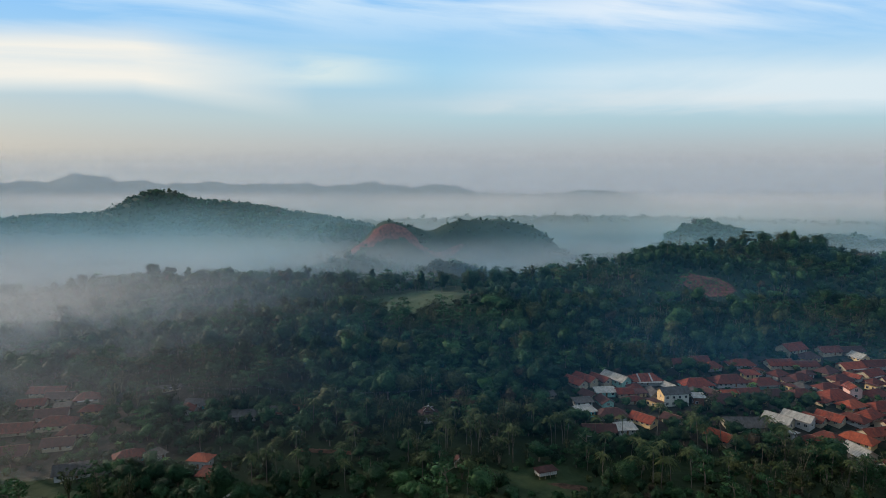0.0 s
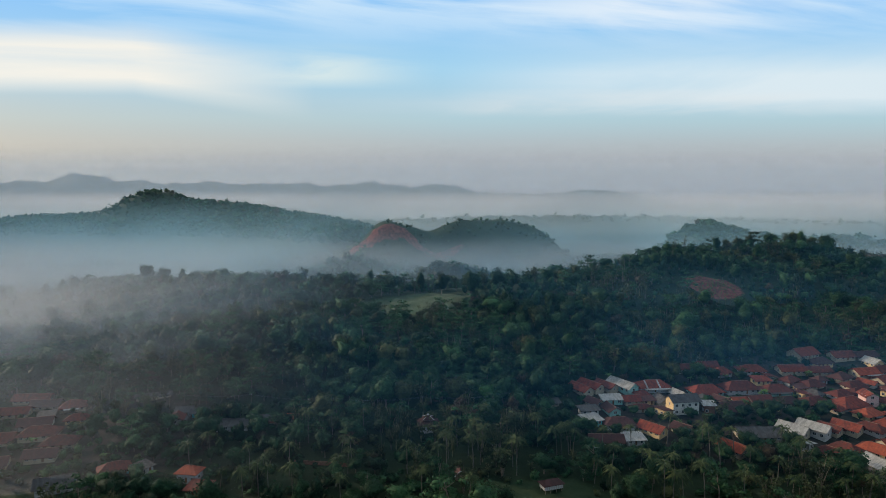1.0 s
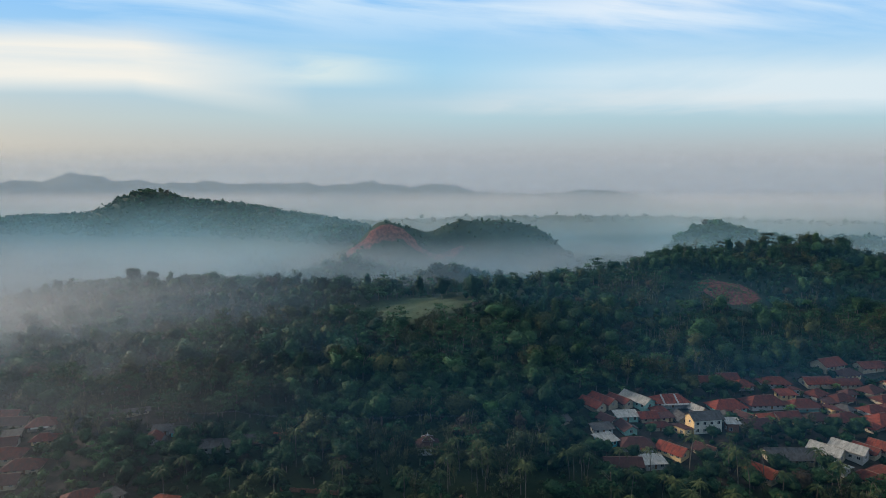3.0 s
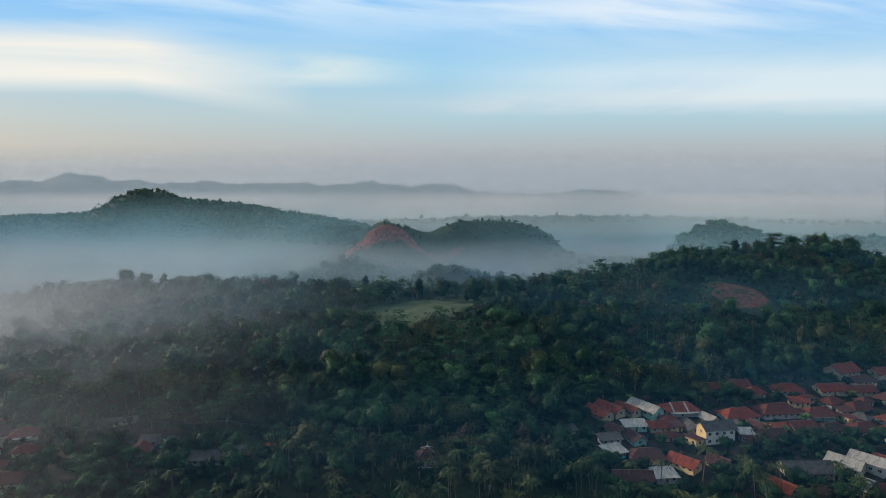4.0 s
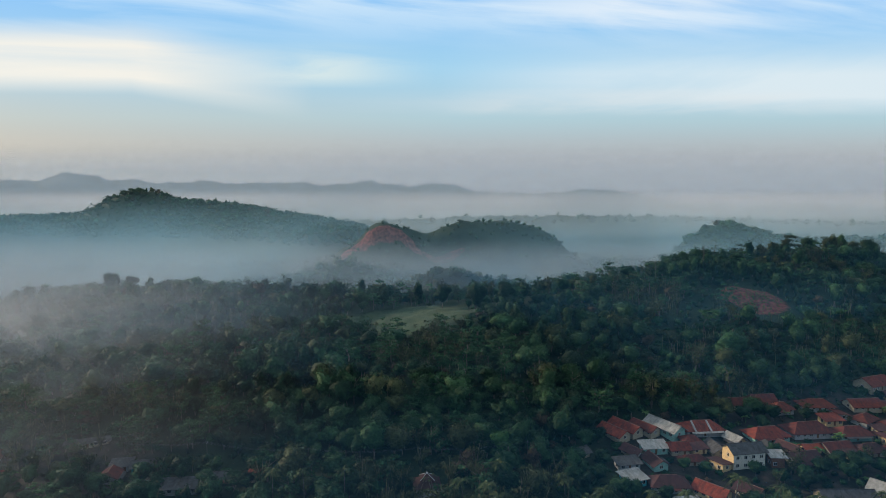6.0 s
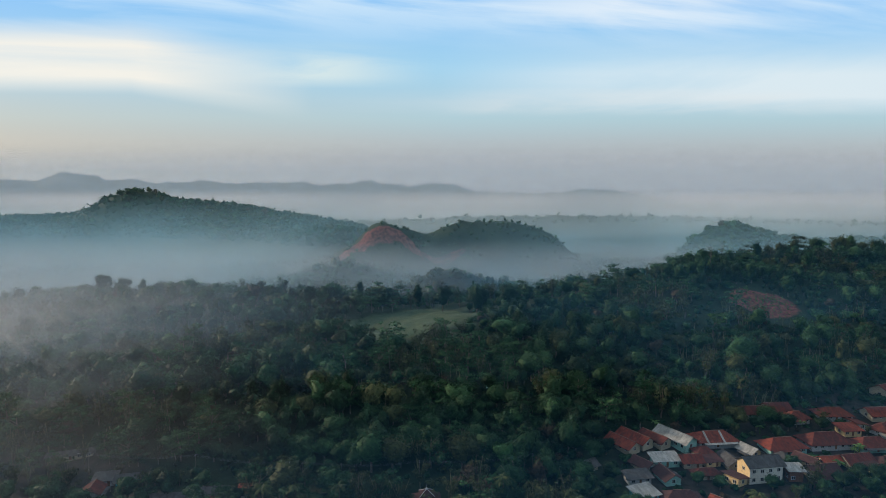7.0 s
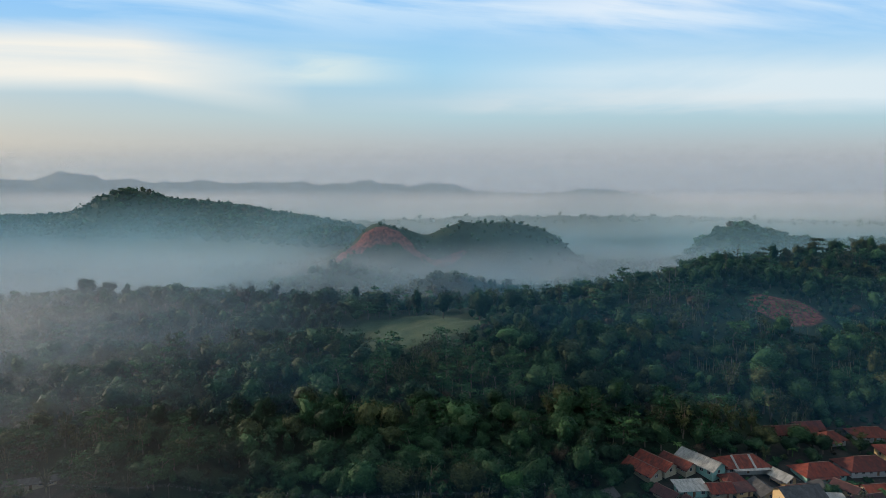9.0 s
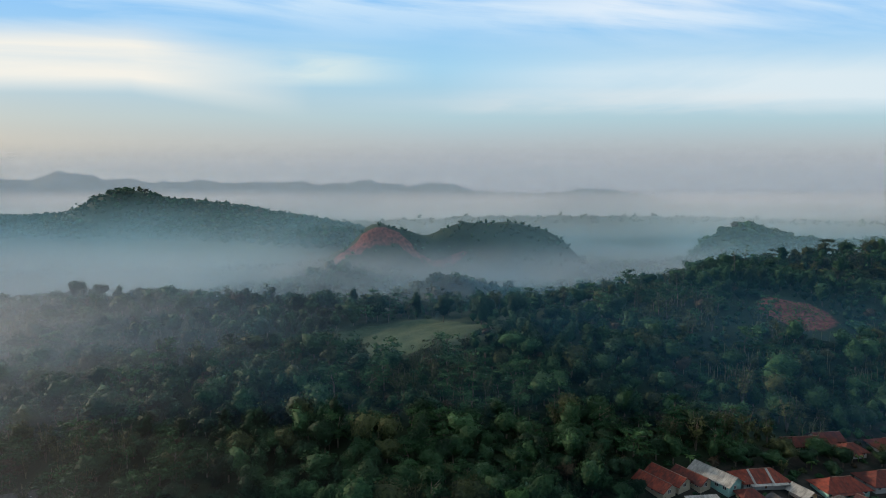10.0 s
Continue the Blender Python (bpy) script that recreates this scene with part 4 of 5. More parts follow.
def crown(rng, shape, cards):
    """Foliage of one tree about 10 m tall, standing on the origin."""
    few = cards < 200
    level = 2 if cards >= 800 else 1 if cards >= 80 else 0
    grow = (900 / cards) ** 0.42
    if shape == "dome":
        n = 9 if few else 15
        d = rng.normal(size=(n, 3))
        d[:, 2] = np.where(d[:, 2] < -0.45, -d[:, 2], d[:, 2])
        d /= np.linalg.norm(d, axis=1)[:, None]
        lobes = np.array([0, 0, 5.4]) + d * np.array([3.0, 3.0, 2.8]) * rng.uniform(0.55, 1.25, (n, 1))
        return billow(rng, (rng.normal() * 0.4, rng.normal() * 0.4, 5.0), (2.3, 2.3, 3.2), lobes, rng.uniform(0.7, 1.8, n), cards, 0.24 * grow, level)
    if shape == "tiers":
        n = 7 if few else 14
        a = rng.uniform(0, 2 * np.pi, n)
        rr = rng.uniform(0.6, 4.3, n)
        c = np.stack([rr * np.cos(a), rr * np.sin(a), rng.choice([3.4, 5.2, 7.0, 8.8], n) - rr * 0.12], 1)
        return foliage(rng, c, rng.uniform(1.2, 2.1, n) * (1.2 if few else 1), cards, 0.27 * grow, 0.42, 0.5, 0.5)
    if shape == "tall":
        n = 7 if few else 13
        z = np.linspace(1.6, 9.0, n)
        lobes = np.stack([rng.normal(size=n) * 0.75, rng.normal(size=n) * 0.75, z], 1)
        return billow(rng, (0, 0, 5.2), (1.5, 1.5, 4.2), lobes, np.linspace(1.9, 1.0, n) * rng.uniform(0.75, 1.15, n), cards, 0.24 * grow, level)
    if shape == "bush":
        n = 5 if few else 9
        a = rng.uniform(0, 2 * np.pi, n)
        rr = rng.uniform(0.4, 2.3, n)
        lobes = np.stack([rr * np.cos(a), rr * np.sin(a), rng.uniform(0.6, 2.4, n)], 1)
        return billow(rng, (0, 0, 1.3), (1.7, 1.7, 1.5), lobes, rng.uniform(0.7, 1.4, n), int(cards * 0.6), 0.24 * grow, min(level, 1))
    # bamboo: arching plumes of fine leaves
    cs, k = [], (8 if few else 18)
    for _ in range(k):
        a, reach, h = rng.uniform(0, 2 * np.pi), rng.uniform(1.2, 3.8), rng.uniform(7, 11.5)
        for s in rng.uniform(0.3, 1.0, 3):
            cs.append((np.cos(a) * reach * s ** 2.2, np.sin(a) * reach * s ** 2.2, h * (s - 0.18 * s ** 4)))
    return foliage(rng, np.array(cs), rng.uniform(0.35, 0.8, len(cs)), cards, 0.24 * grow, 1.1, 0.9, 0.0)


def limbs(rng, shape):
    """Trunk and main limbs as tapered five-sided tubes: (vertices, triangles)."""
    runs = []
    if shape == "bamboo":
        for k in range(7):
            a, reach, h = rng.uniform(0, 6.28), rng.uniform(0.8, 3), rng.uniform(7, 11.5)
            pts = [np.array([np.cos(a) * reach * s ** 2.2, np.sin(a) * reach * s ** 2.2, h * s - 0.5]) for s in (0, 0.55, 1)]
            runs += [(pts[i], pts[i + 1], 0.09 - 0.03 * i, 0.06 - 0.03 * i) for i in range(2)]
    elif shape == "bush":
        for k in range(3):
            a = rng.uniform(0, 6.28)
            runs.append((np.array([0, 0, -0.5]), np.array([np.cos(a) * 1.2, np.sin(a) * 1.2, 2.0]), 0.1, 0.04))
    else:
        mid, tip = np.array([rng.normal() * 0.25, rng.normal() * 0.25, 3.6]), np.array([rng.normal() * 0.5, rng.normal() * 0.5, 7.6])
        runs += [(np.array([0, 0, -1.0]), mid, 0.30, 0.20), (mid, tip, 0.20, 0.06)]
        for k in range(4):
            a = rng.uniform(0, 6.28)
            root = mid + (tip - mid) * rng.uniform(0, 0.7)
            runs.append((root, root + np.array([np.cos(a) * 2.4, np.sin(a) * 2.4, rng.uniform(0.9, 2.4)]), 0.10, 0.03))
    vs, fs = [], []
    ang = np.arange(5) * 2 * np.pi / 5
    for p, q, r0, r1 in runs:
        d = (q - p) / np.linalg.norm(q - p)
        u = np.cross(d, [0.3, 0.9, 0.1])
        u /= np.linalg.norm(u)
        w = np.cross(d, u)
        ring = np.cos(ang)[:, None] * u + np.sin(ang)[:, None] * w
        b = len(vs) * 5
        vs += [p + ring * r0, q + ring * r1]
        for i in range(5):
            j = (i + 1) % 5
            fs += [[b + i, b + j, b + 5 + j], [b + i, b + 5 + j, b + 5 + i]]
    return np.concatenate(vs), np.array(fs)


SHAPES = ("dome", "dome", "dome", "tiers", "tall", "bush", "bamboo")


def variants(detail, seed, each=2):
    rng = np.random.default_rng(seed)
    return [(s, crown(rng, s, detail), limbs(rng, s)) for s in SHAPES for _ in range(each)]


def under_cables(x, y):
    return -130 < x < 42 and abs(y - (313 if x < -87 else 302 + 10 * np.clip((-40 - x) / 47, 0, 1))) < 4


def in_field(x, y):
    return ((x + 11) / 44) ** 2 + ((y - 462) / 43) ** 2 < 1


def in_scar(x, y):
    return ((x - 216) / 22) ** 2 + ((y - 459) / 26) ** 2 < 1


def in_meadow(x, y):
    return 226 < y < 244 and (28 < x < 62 or -170 < x < -132)


def in_village(x, y):
    return 60 < x < 330 and 262 < y < (334 if x < 130 else 352) + max(0, (x - 150) * 0.18) or -230 < x < -66 and 235 < y < 318


def pick(rng, x, y):
    """The kind of tree and its foliage at a spot of the hills."""
    patch = math.sin(x * 0.045 + 1.3) + math.sin(y * 0.052 + x * 0.02) + rng.normal() * 0.9
    if patch > 1.4:
        shape, tone = "bamboo", 3
    elif patch > 0.55:
        shape, tone = "tiers", int(rng.choice([1, 2, 2]))
    elif patch < -1.2:
        shape, tone = "tall", int(rng.choice([0, 0, 1]))
    else:
        shape, tone = "dome", int(rng.choice([0, 0, 1, 1, 1, 2, 3]))
    if 125 < x < 285 and 385 < y < 452:  # an open, lighter flank of shrubs
        shape, tone = ("bush" if rng.random() < 0.62 else shape), int(rng.choice([1, 2, 2, 3]))
    if rng.random() < 0.12:
        shape = "bush"
    if rng.random() < 0.022:
        tone = 4
    return shape, tone


def spots(rng, y0, y1, step, half):
    y = y0
    while y < y1:
        x0 = -half(y)
        while x0 < half(y):
            yield x0 + rng.uniform(-0.42, 0.42) * step, y + rng.uniform(-0.42, 0.42) * step
            x0 += step
        y += step * 0.9


WORDS = {"dome": ("broadleaf_tree", "broad domed tree"), "tiers": ("umbrella_tree", "flat-tiered feathery tree"), "tall": ("slender_tree", "slender tall tree"),
         "bush": ("shrub", "rounded shrub"), "bamboo": ("bamboo_clump", "arching bamboo clump")}
TONES = ("deep green", "mid green", "fresh light green", "olive-yellow", "russet brown", "vivid spring-green")
KINDS, CROWNS = {}, {}


def tree(shape, x, y, tone, wide, tall, turn, which=0, where="on the hillside"):
    """One tree with its trunk and crown; about 10 m tall at tall = 1."""
    if not KINDS:
        for s, leaves, (lv, lf) in variants(1100, 11, 3):
            KINDS.setdefault(s, []).append((leaves, np_mesh("trunk", lv, lf, [BAMBOO if s == "bamboo" else BARK], smooth=True)))
    i = which % len(KINDS[shape])
    (v, f), trunk = KINDS[shape][i]
    if (shape, i, tone) not in CROWNS:
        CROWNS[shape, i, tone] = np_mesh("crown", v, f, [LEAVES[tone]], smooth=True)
    name, word = WORDS[shape]
    top = tagged(new(name), f"{word}, {TONES[tone]} foliage, {where}", "tree" if shape != "bush" else "shrub", "hillside trees")
    top.matrix_world = pose(x, y, gz(x, y), 0, 0, turn) @ Matrix.Diagonal((wide, wide, tall, 1))
    for n, me in (("trunk", trunk), ("crown", CROWNS[shape, i, tone])):
        new(n, me).parent = top
    TAKEN.append((x, y))


def single_trees():
    rng = np.random.default_rng(4)
    count = 0
    for x, y in spots(rng, 220, 345, 7.8, lambda y: 0.48 * y + 10):
        if count >= 400 or not clear_of_houses(x, y, 1.6) or in_meadow(x, y) or under_cables(x, y):
            continue
        if in_village(x, y) and rng.random() < 0.05 or y < 262 and rng.random() < 0.3:
            continue
        shape, tone = pick(rng, x, y)
        homely = in_village(x, y) and (x > 0 or rng.random() < 0.5) or y < 262
        if homely and shape in ("tiers", "tall"):
            shape = "bush"
        if y < 280 and -60 < x < 70 and rng.random() < 0.5:
            continue
        size = rng.uniform(0.7, 1.3) * (1.0 if not homely else 0.6 if x > 0 else 0.85)
        tree(shape, x, y, tone, size * rng.uniform(0.9, 1.25), size, rng.uniform(0, 360), int(rng.integers(3)), "beside the houses" if homely else "on the hillside")
        count += 1


TAKEN = []


def forest(name, label, seed, detail, spot_list, size_range, sink=0.0, only=""):
    """Joined woodland: too many trees to count."""
    rng = np.random.default_rng(seed)
    kinds = {}
    for s, leaves, limb in variants(detail, seed + 50, 3):
        kinds.setdefault(s, []).append((leaves, limb))
    tv, tf, ti, base = [], [], [], 0
    for x, y, z in spot_list:
        shape, tone = pick(rng, x, y)
        shape = only or shape
        low = in_village(x, y) or math.sin(x * 0.11 + 2 * math.sin(y * 0.05)) * math.sin(y * 0.097 + 1.7 * math.sin(x * 0.06)) > 0.62
        if low and shape != "bamboo" and not only:
            shape = "bush" if rng.random() < 0.6 else "dome"
        (cv, cf), (lv, lf) = kinds[shape][int(rng.integers(len(kinds[shape])))]
        s, a = size_range[0] + (size_range[1] - size_range[0]) * rng.random() ** 1.4, rng.uniform(0, 2 * np.pi)
        s *= (0.5 if low and shape == "dome" else 1.0) * (1.0 if not in_village(x, y) else 0.75 if x > 0 else 0.92)
        rot = np.array([[math.cos(a), -math.sin(a), 0], [math.sin(a), math.cos(a), 0], [0, 0, 1]]) * np.array([s * rng.uniform(0.8, 1.4), s * rng.uniform(0.8, 1.4), s * rng.uniform(0.85, 1.15)])[None, :]
        tv.append(cv @ rot.T + (x, y, z - sink)), tf.append(cf + base), ti.append(np.full(len(cf), tone))
        base += len(cv)
        if detail >= 100:
            tv.append(lv @ rot.T + (x, y, z - sink)), tf.append(lf + base), ti.append(np.full(len(lf), len(LEAVES)))
            base += len(lv)
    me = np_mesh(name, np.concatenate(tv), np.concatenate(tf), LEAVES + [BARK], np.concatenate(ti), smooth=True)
    tagged(new(name, me), label, "woodland", kind="stuff")


def hash_of(x, y):
    return (math.sin(x * 12.9898 + y * 78.233) * 43758.5453) % 1.0


def wooded(seed, y0, y1, step, half, keep=1.0, where=None, apart=1.5, lane=True):
    rng = np.random.default_rng(seed)
    near = {(int(px // 5), int(py // 5)) for px, py in TAKEN}
    pts = []
    for x, y in spots(rng, y0, y1, step, half):
        if in_field(x, y) or in_scar(x, y) or rng.random() > keep or (where and not where(x, y)):
            continue
        if y < 420 and (not clear_of_houses(x, y, apart) or in_meadow(x, y) or lane and under_cables(x, y) or in_village(x, y) and rng.random() < 0.12 or (int(x // 5), int(y // 5)) in near):
            continue
        pts.append((x, y))
    p = np.array(pts)
    fall = ground(p[:, 0], p[:, 1] + 12) - ground(p[:, 0], p[:, 1])
    p = p[(fall > -2.2) | (rng.random(len(p)) < 0.3)]  # thinner on slopes turned away
    return np.column_stack([p, ground(p[:, 0], p[:, 1])])


# ---- palms, bananas, bare trees ----
def tube(points, radii, sides=6):
    """A tapered tube through points: (vertices, triangles)."""
    pts = [np.array(p, float) for p in points]
    ang = np.arange(sides) * 2 * np.pi / sides
    vs, fs = [], []
    for i, (p, r) in enumerate(zip(pts, radii)):
        d = pts[min(i + 1, len(pts) - 1)] - pts[max(i - 1, 0)]
        u = np.cross(d, [0.31, 0.9, 0.2])
        u /= np.linalg.norm(u)
        w = np.cross(d / np.linalg.norm(d), u)
        vs.append(p + r * (np.cos(ang)[:, None] * u + np.sin(ang)[:, None] * w))
        if i:
            for k in range(sides):
                j, b = (k + 1) % sides, (i - 1) * sides
                fs += [[b + k, b + j, b + sides + j], [b + k, b + sides + j, b + sides + k]]
    return np.concatenate(vs), np.array(fs)


def palm_meshes(seed):
    rng = np.random.default_rng(seed)
    h, bend, a = rng.uniform(11, 15), rng.uniform(0.3, 2.2), rng.uniform(0, 6.28)
    stem = [(math.cos(a) * bend * s * s, math.sin(a) * bend * s * s, h * s - 0.8 * (s == 0)) for s in np.linspace(0, 1, 7)]
    trunk = np_mesh("trunk", *tube(stem, np.linspace(0.22, 0.12, 7)), [PALM_BARK], smooth=True)
    top = np.array(stem[-1])
    vs, fs, b = [], [], 0
    for k in range(19):
        turn, lift = k * 2.4 + rng.normal() * 0.2, rng.uniform(-0.9, 1.5)
        out, length = np.array([math.cos(turn), math.sin(turn), 0]), rng.uniform(4.4, 6.0)
        side = np.array([-math.sin(turn), math.cos(turn), 0])
        s = np.linspace(0.05, 1, 13)
        droop = lift * s - (0.95 + lift * 0.6) * s ** 2
        rib = top + out * (s * length * (0.92 - 0.1 * abs(lift)))[:, None] + np.array([0, 0, 1.0]) * (droop * length * 0.62)[:, None]
        for i in range(1, 13):
            w = 0.80 * math.sin(min(1, s[i] * 1.15 + 0.12) * math.pi) ** 0.5 * (1 - 0.35 * s[i]) + 0.1
            for sd in (-1, 1):
                tip = rib[i] + side * sd * w * rng.uniform(0.75, 1.1) + out * 0.45 + np.array([0, 0, -0.7 * w])
                vs += [rib[i - 1], rib[i], tip]
                fs.append([b, b + 1, b + 2])
                b += 3
    fronds = np_mesh("crown", np.array(vs), np.array(fs), [PALM_LEAF])
    return trunk, fronds


PALMS = [palm_meshes(70 + i) for i in range(5)]


def palm(x, y, size, turn, which):
    top = tagged(new("coconut_palm"), "tall coconut palm with a pale bent trunk and drooping fronds", "palm", "coconut palms")
    top.matrix_world = pose(x, y, gz(x, y), 0, 0, turn) @ Matrix.Diagonal((size, size, size, 1))
    for n, me in zip(("trunk", "crown"), PALMS[which % 5]):
        new(n, me).parent = top
    TAKEN.append((x, y))


def banana_mesh(seed):
    rng = np.random.default_rng(seed)
    vs, fs, b = [], [], 0
    for k in range(9):
        turn, length, rise_ = k * 2.4 + rng.normal() * 0.2, rng.uniform(1.8, 2.6), rng.uniform(0.5, 1.3)
        out, side = np.array([math.cos(turn), math.sin(turn), 0]), np.array([-math.sin(turn), math.cos(turn), 0])
        s = np.linspace(0, 1, 6)
        rib = np.array([0, 0, 2.0]) + out * (s * length * 0.8)[:, None] + np.array([0, 0, 1.0]) * ((rise_ * s * 1.6 - (rise_ + 0.4) * s ** 2) * length * 0.6)[:, None]
        w = 0.38 * np.sin(np.clip(s * 0.9 + 0.1, 0, 1) * np.pi) ** 0.6
        for i in range(1, 6):
            for sd in (-1, 1):
                q = [rib[i - 1], rib[i], rib[i] + side * sd * w[i] + (0, 0, -0.1), rib[i - 1] + side * sd * w[i - 1] + (0, 0, -0.1)]
                vs += q
                fs += [[b, b + 1, b + 2], [b, b + 2, b + 3]]
                b += 4
    return np_mesh("crown", np.array(vs), np.array(fs), [BANANA_LEAF])


BANANAS = [banana_mesh(90 + i) for i in range(3)]
BANANA_STEM = np_mesh("stem", *tube([(0, 0, -0.4), (0.03, 0, 1.0), (0, 0.02, 2.1)], (0.16, 0.13, 0.08)), [BANANA_LEAF], smooth=True)


def banana(x, y, size, turn, which):
    top = tagged(new("banana_plant"), "banana plant with broad light green leaves near the houses", "plant", "banana plants")
    top.matrix_world = pose(x, y, gz(x, y), 0, 0, turn) @ Matrix.Diagonal((size, size, size, 1))
    new("stem", BANANA_STEM).parent = top
    new("crown", BANANAS[which % 3]).parent = top


def bare_tree(x, y, h, seed, leafy=True):
    """A lean tree on the crest with few leaves."""
    rng = np.random.default_rng(seed)
    top = tagged(new("bare_tree"), "lean grey tree with sparse foliage on the crest", "tree", "bare crest trees")
    top.matrix_world = pose(x, y, gz(x, y))
    pieces, tips = [tube([(0, 0, -1), (0.2, 0, h * 0.5), (0.1, 0.2, h)], (0.3, 0.2, 0.06))], []
    for k in range(8):
        a, z = rng.uniform(0, 6.28), rng.uniform(0.5, 0.95) * h
        tip = np.array([math.cos(a) * rng.uniform(1, 2.4), math.sin(a) * rng.uniform(1, 2.4), z + rng.uniform(0.8, 2.2)])
        pieces.append(tube([(0.15, 0.1, z), tip * (0.5, 0.5, 0) + (0, 0, z + 0.5), tip], (0.1, 0.07, 0.03)))
        tips.append(tip)
    new("trunk", np_mesh("trunk", *joined(pieces), [PALM_BARK], smooth=True)).parent = top
    if leafy:
        new("crown", np_mesh("crown", *foliage(rng, np.array(tips), rng.uniform(0.4, 0.9, len(tips)), 160, 0.3, 0.7, 0.8, 0.0), [LEAVES[3]])).parent = top


for i, (x, y) in enumerate(((155, 226), (163, 226), (170, 227), (136, 229), (104, 231), (118, 229), (81, 236), (89, 232), (92, 231), (95, 229), (-55, 282), (-35, 246), (-8, 252), (1, 249), (8, 256), (22, 258), (30, 252), (36, 250),
                            (57, 264), (48, 270), (-79, 240), (-31, 258), (-28, 278), (-20, 274), (-108, 516), (-112, 519), (-103, 518), (-52, 275), (-90, 262), (74, 248), (66, 244), (55, 263), (118, 265), (88, 267), (104, 268), (151, 264), (9, 262), (23, 260), (48, 274), (61, 260), (76, 269), (130, 261))):
    palm(x, y, 0.8 + 0.3 * ((i * 37) % 10) / 10, i * 67, i)
palm_rng = np.random.default_rng(8)
tries = 0
while tries < 62:
    x, y = palm_rng.uniform(-100, 165), palm_rng.uniform(227, 284)
    if clear_of_houses(x, y, 1.0) and not (20 < x < 66 and y < 243) and all((x - p) ** 2 + (y - q) ** 2 > 9 for p, q in TAKEN) and (x < 95 or y < 262):
        palm(x, y, palm_rng.uniform(0.75, 1.1), palm_rng.uniform(0, 360), tries)
    tries += 1
for i in range(46):
    x, y = (palm_rng.uniform(80, 260), palm_rng.uniform(268, 352)) if i < 34 else (palm_rng.uniform(-200, -90), palm_rng.uniform(240, 310))
    if clear_of_houses(x, y, 0.7):
        banana(x, y, palm_rng.uniform(0.9, 1.6), palm_rng.uniform(0, 360), i)
for i, (x, y, h) in enumerate(((161, 495, 18), (158, 497, 15), (214, 535, 17), (224, 540, 18), (206, 520, 16), (352, 582, 18), (376, 590, 17), (330, 572, 18), (108, 548, 12), (88, 552, 11), (122, 560, 12))):
    bare_tree(x, y, h, 200 + i, i not in (4,))


def bare_hill(x, y):
    return -135 < x < 185 and 790 < y < 905


def lone_hill(x, y):
    return 285 < x < 500 and 765 < y < 895


def red_face(x, y):
    return ((x + 60) / 32) ** 2 + ((y - 827) / 10) ** 2 < 1 or ((x + 28) / 22) ** 2 + ((y - 828) / 6) ** 2 < 1 or ((x + 96) / 13) ** 2 + ((y - 818) / 6) ** 2 < 1


# trees that stand out on the crest and slopes: kind, place, height of the top, width, tone
for shape, x, y, top_z, wide, tone in (
        ("dome", 32, 456, 50.4, 1.6, 0), ("dome", 52, 462, 49, 1.4, 0), ("tall", -48, 536, 40, 1.2, 0), ("tall", -5, 514, 41.5, 1.2, 0), ("dome", -70, 530, 38, 1.2, 0),
        ("dome", -151, 515, 37.9, 0.8, 0), ("dome", -258, 582, 42, 1.9, 0), ("dome", -246, 590, 37, 1.5, 0), ("dome", -205, 548, 36, 1.5, 0), ("dome", -15, 424, 26.0, 0.8, 0), ("tall", -24, 426, 25.5, 0.8, 0), ("bush", 2, 422, 24.5, 1.2, 4),
        ("dome", 30, 305, 12.6, 1.1, 5), ("tiers", -86, 327, 20.0, 1.3, 2), ("tiers", -32, 342, 25.4, 1.0, 2), ("tiers", 195, 526, 60.0, 0.9, 0), ("dome", 210, 548, 60, 0.9, 0),
        ("dome", 178, 512, 57, 0.7, 0), ("dome", 232, 545, 61, 1.0, 1), ("tiers", 250, 552, 65, 1.0, 3), ("dome", 270, 556, 65, 1.1, 3), ("tall", 240, 484, 50, 0.9, 3), ("tiers", 300, 566, 71, 1.1, 3),
        ("dome", 318, 570, 69, 1.0, 1), ("dome", 340, 578, 71, 1.0, 3), ("dome", -100, 430, 24, 1.1, 4), ("tiers", 10, 380, 27, 1.3, 2), ("tiers", 40, 372, 27, 1.2, 2), ("tiers", 70, 520, 43, 0.9, 1), ("tiers", 95, 540, 40, 0.9, 1),
        ("tiers", 186, 522, 59, 0.8, 0), ("dome", 222, 548, 62, 0.9, 1), ("tall", 262, 560, 67, 0.9, 1), ("dome", 284, 566, 66, 0.8, 3), ("tall", 293, 562, 69, 0.9, 3), ("tall", 354, 584, 70, 0.9, 1), ("dome", 366, 588, 66, 0.9, 3), ("dome", 384, 592, 68, 1.0, 0),
        ("dome", 12, 490, 44, 1.2, 0), ("dome", 66, 480, 46, 1.1, 0), ("dome", -90, 540, 38, 1.3, 0), ("dome", -28, 528, 38, 1.2, 0)):
    tall = max(0.5, (top_z + (1.5 if x > 150 else 1.5) - gz(x, y)) / (10.0 if shape != "bush" else 3.6))
    tree(shape, x, y, tone, max(wide, 0.8 * tall), tall, x * 7 % 360, int(abs(x)), "above the woodland")
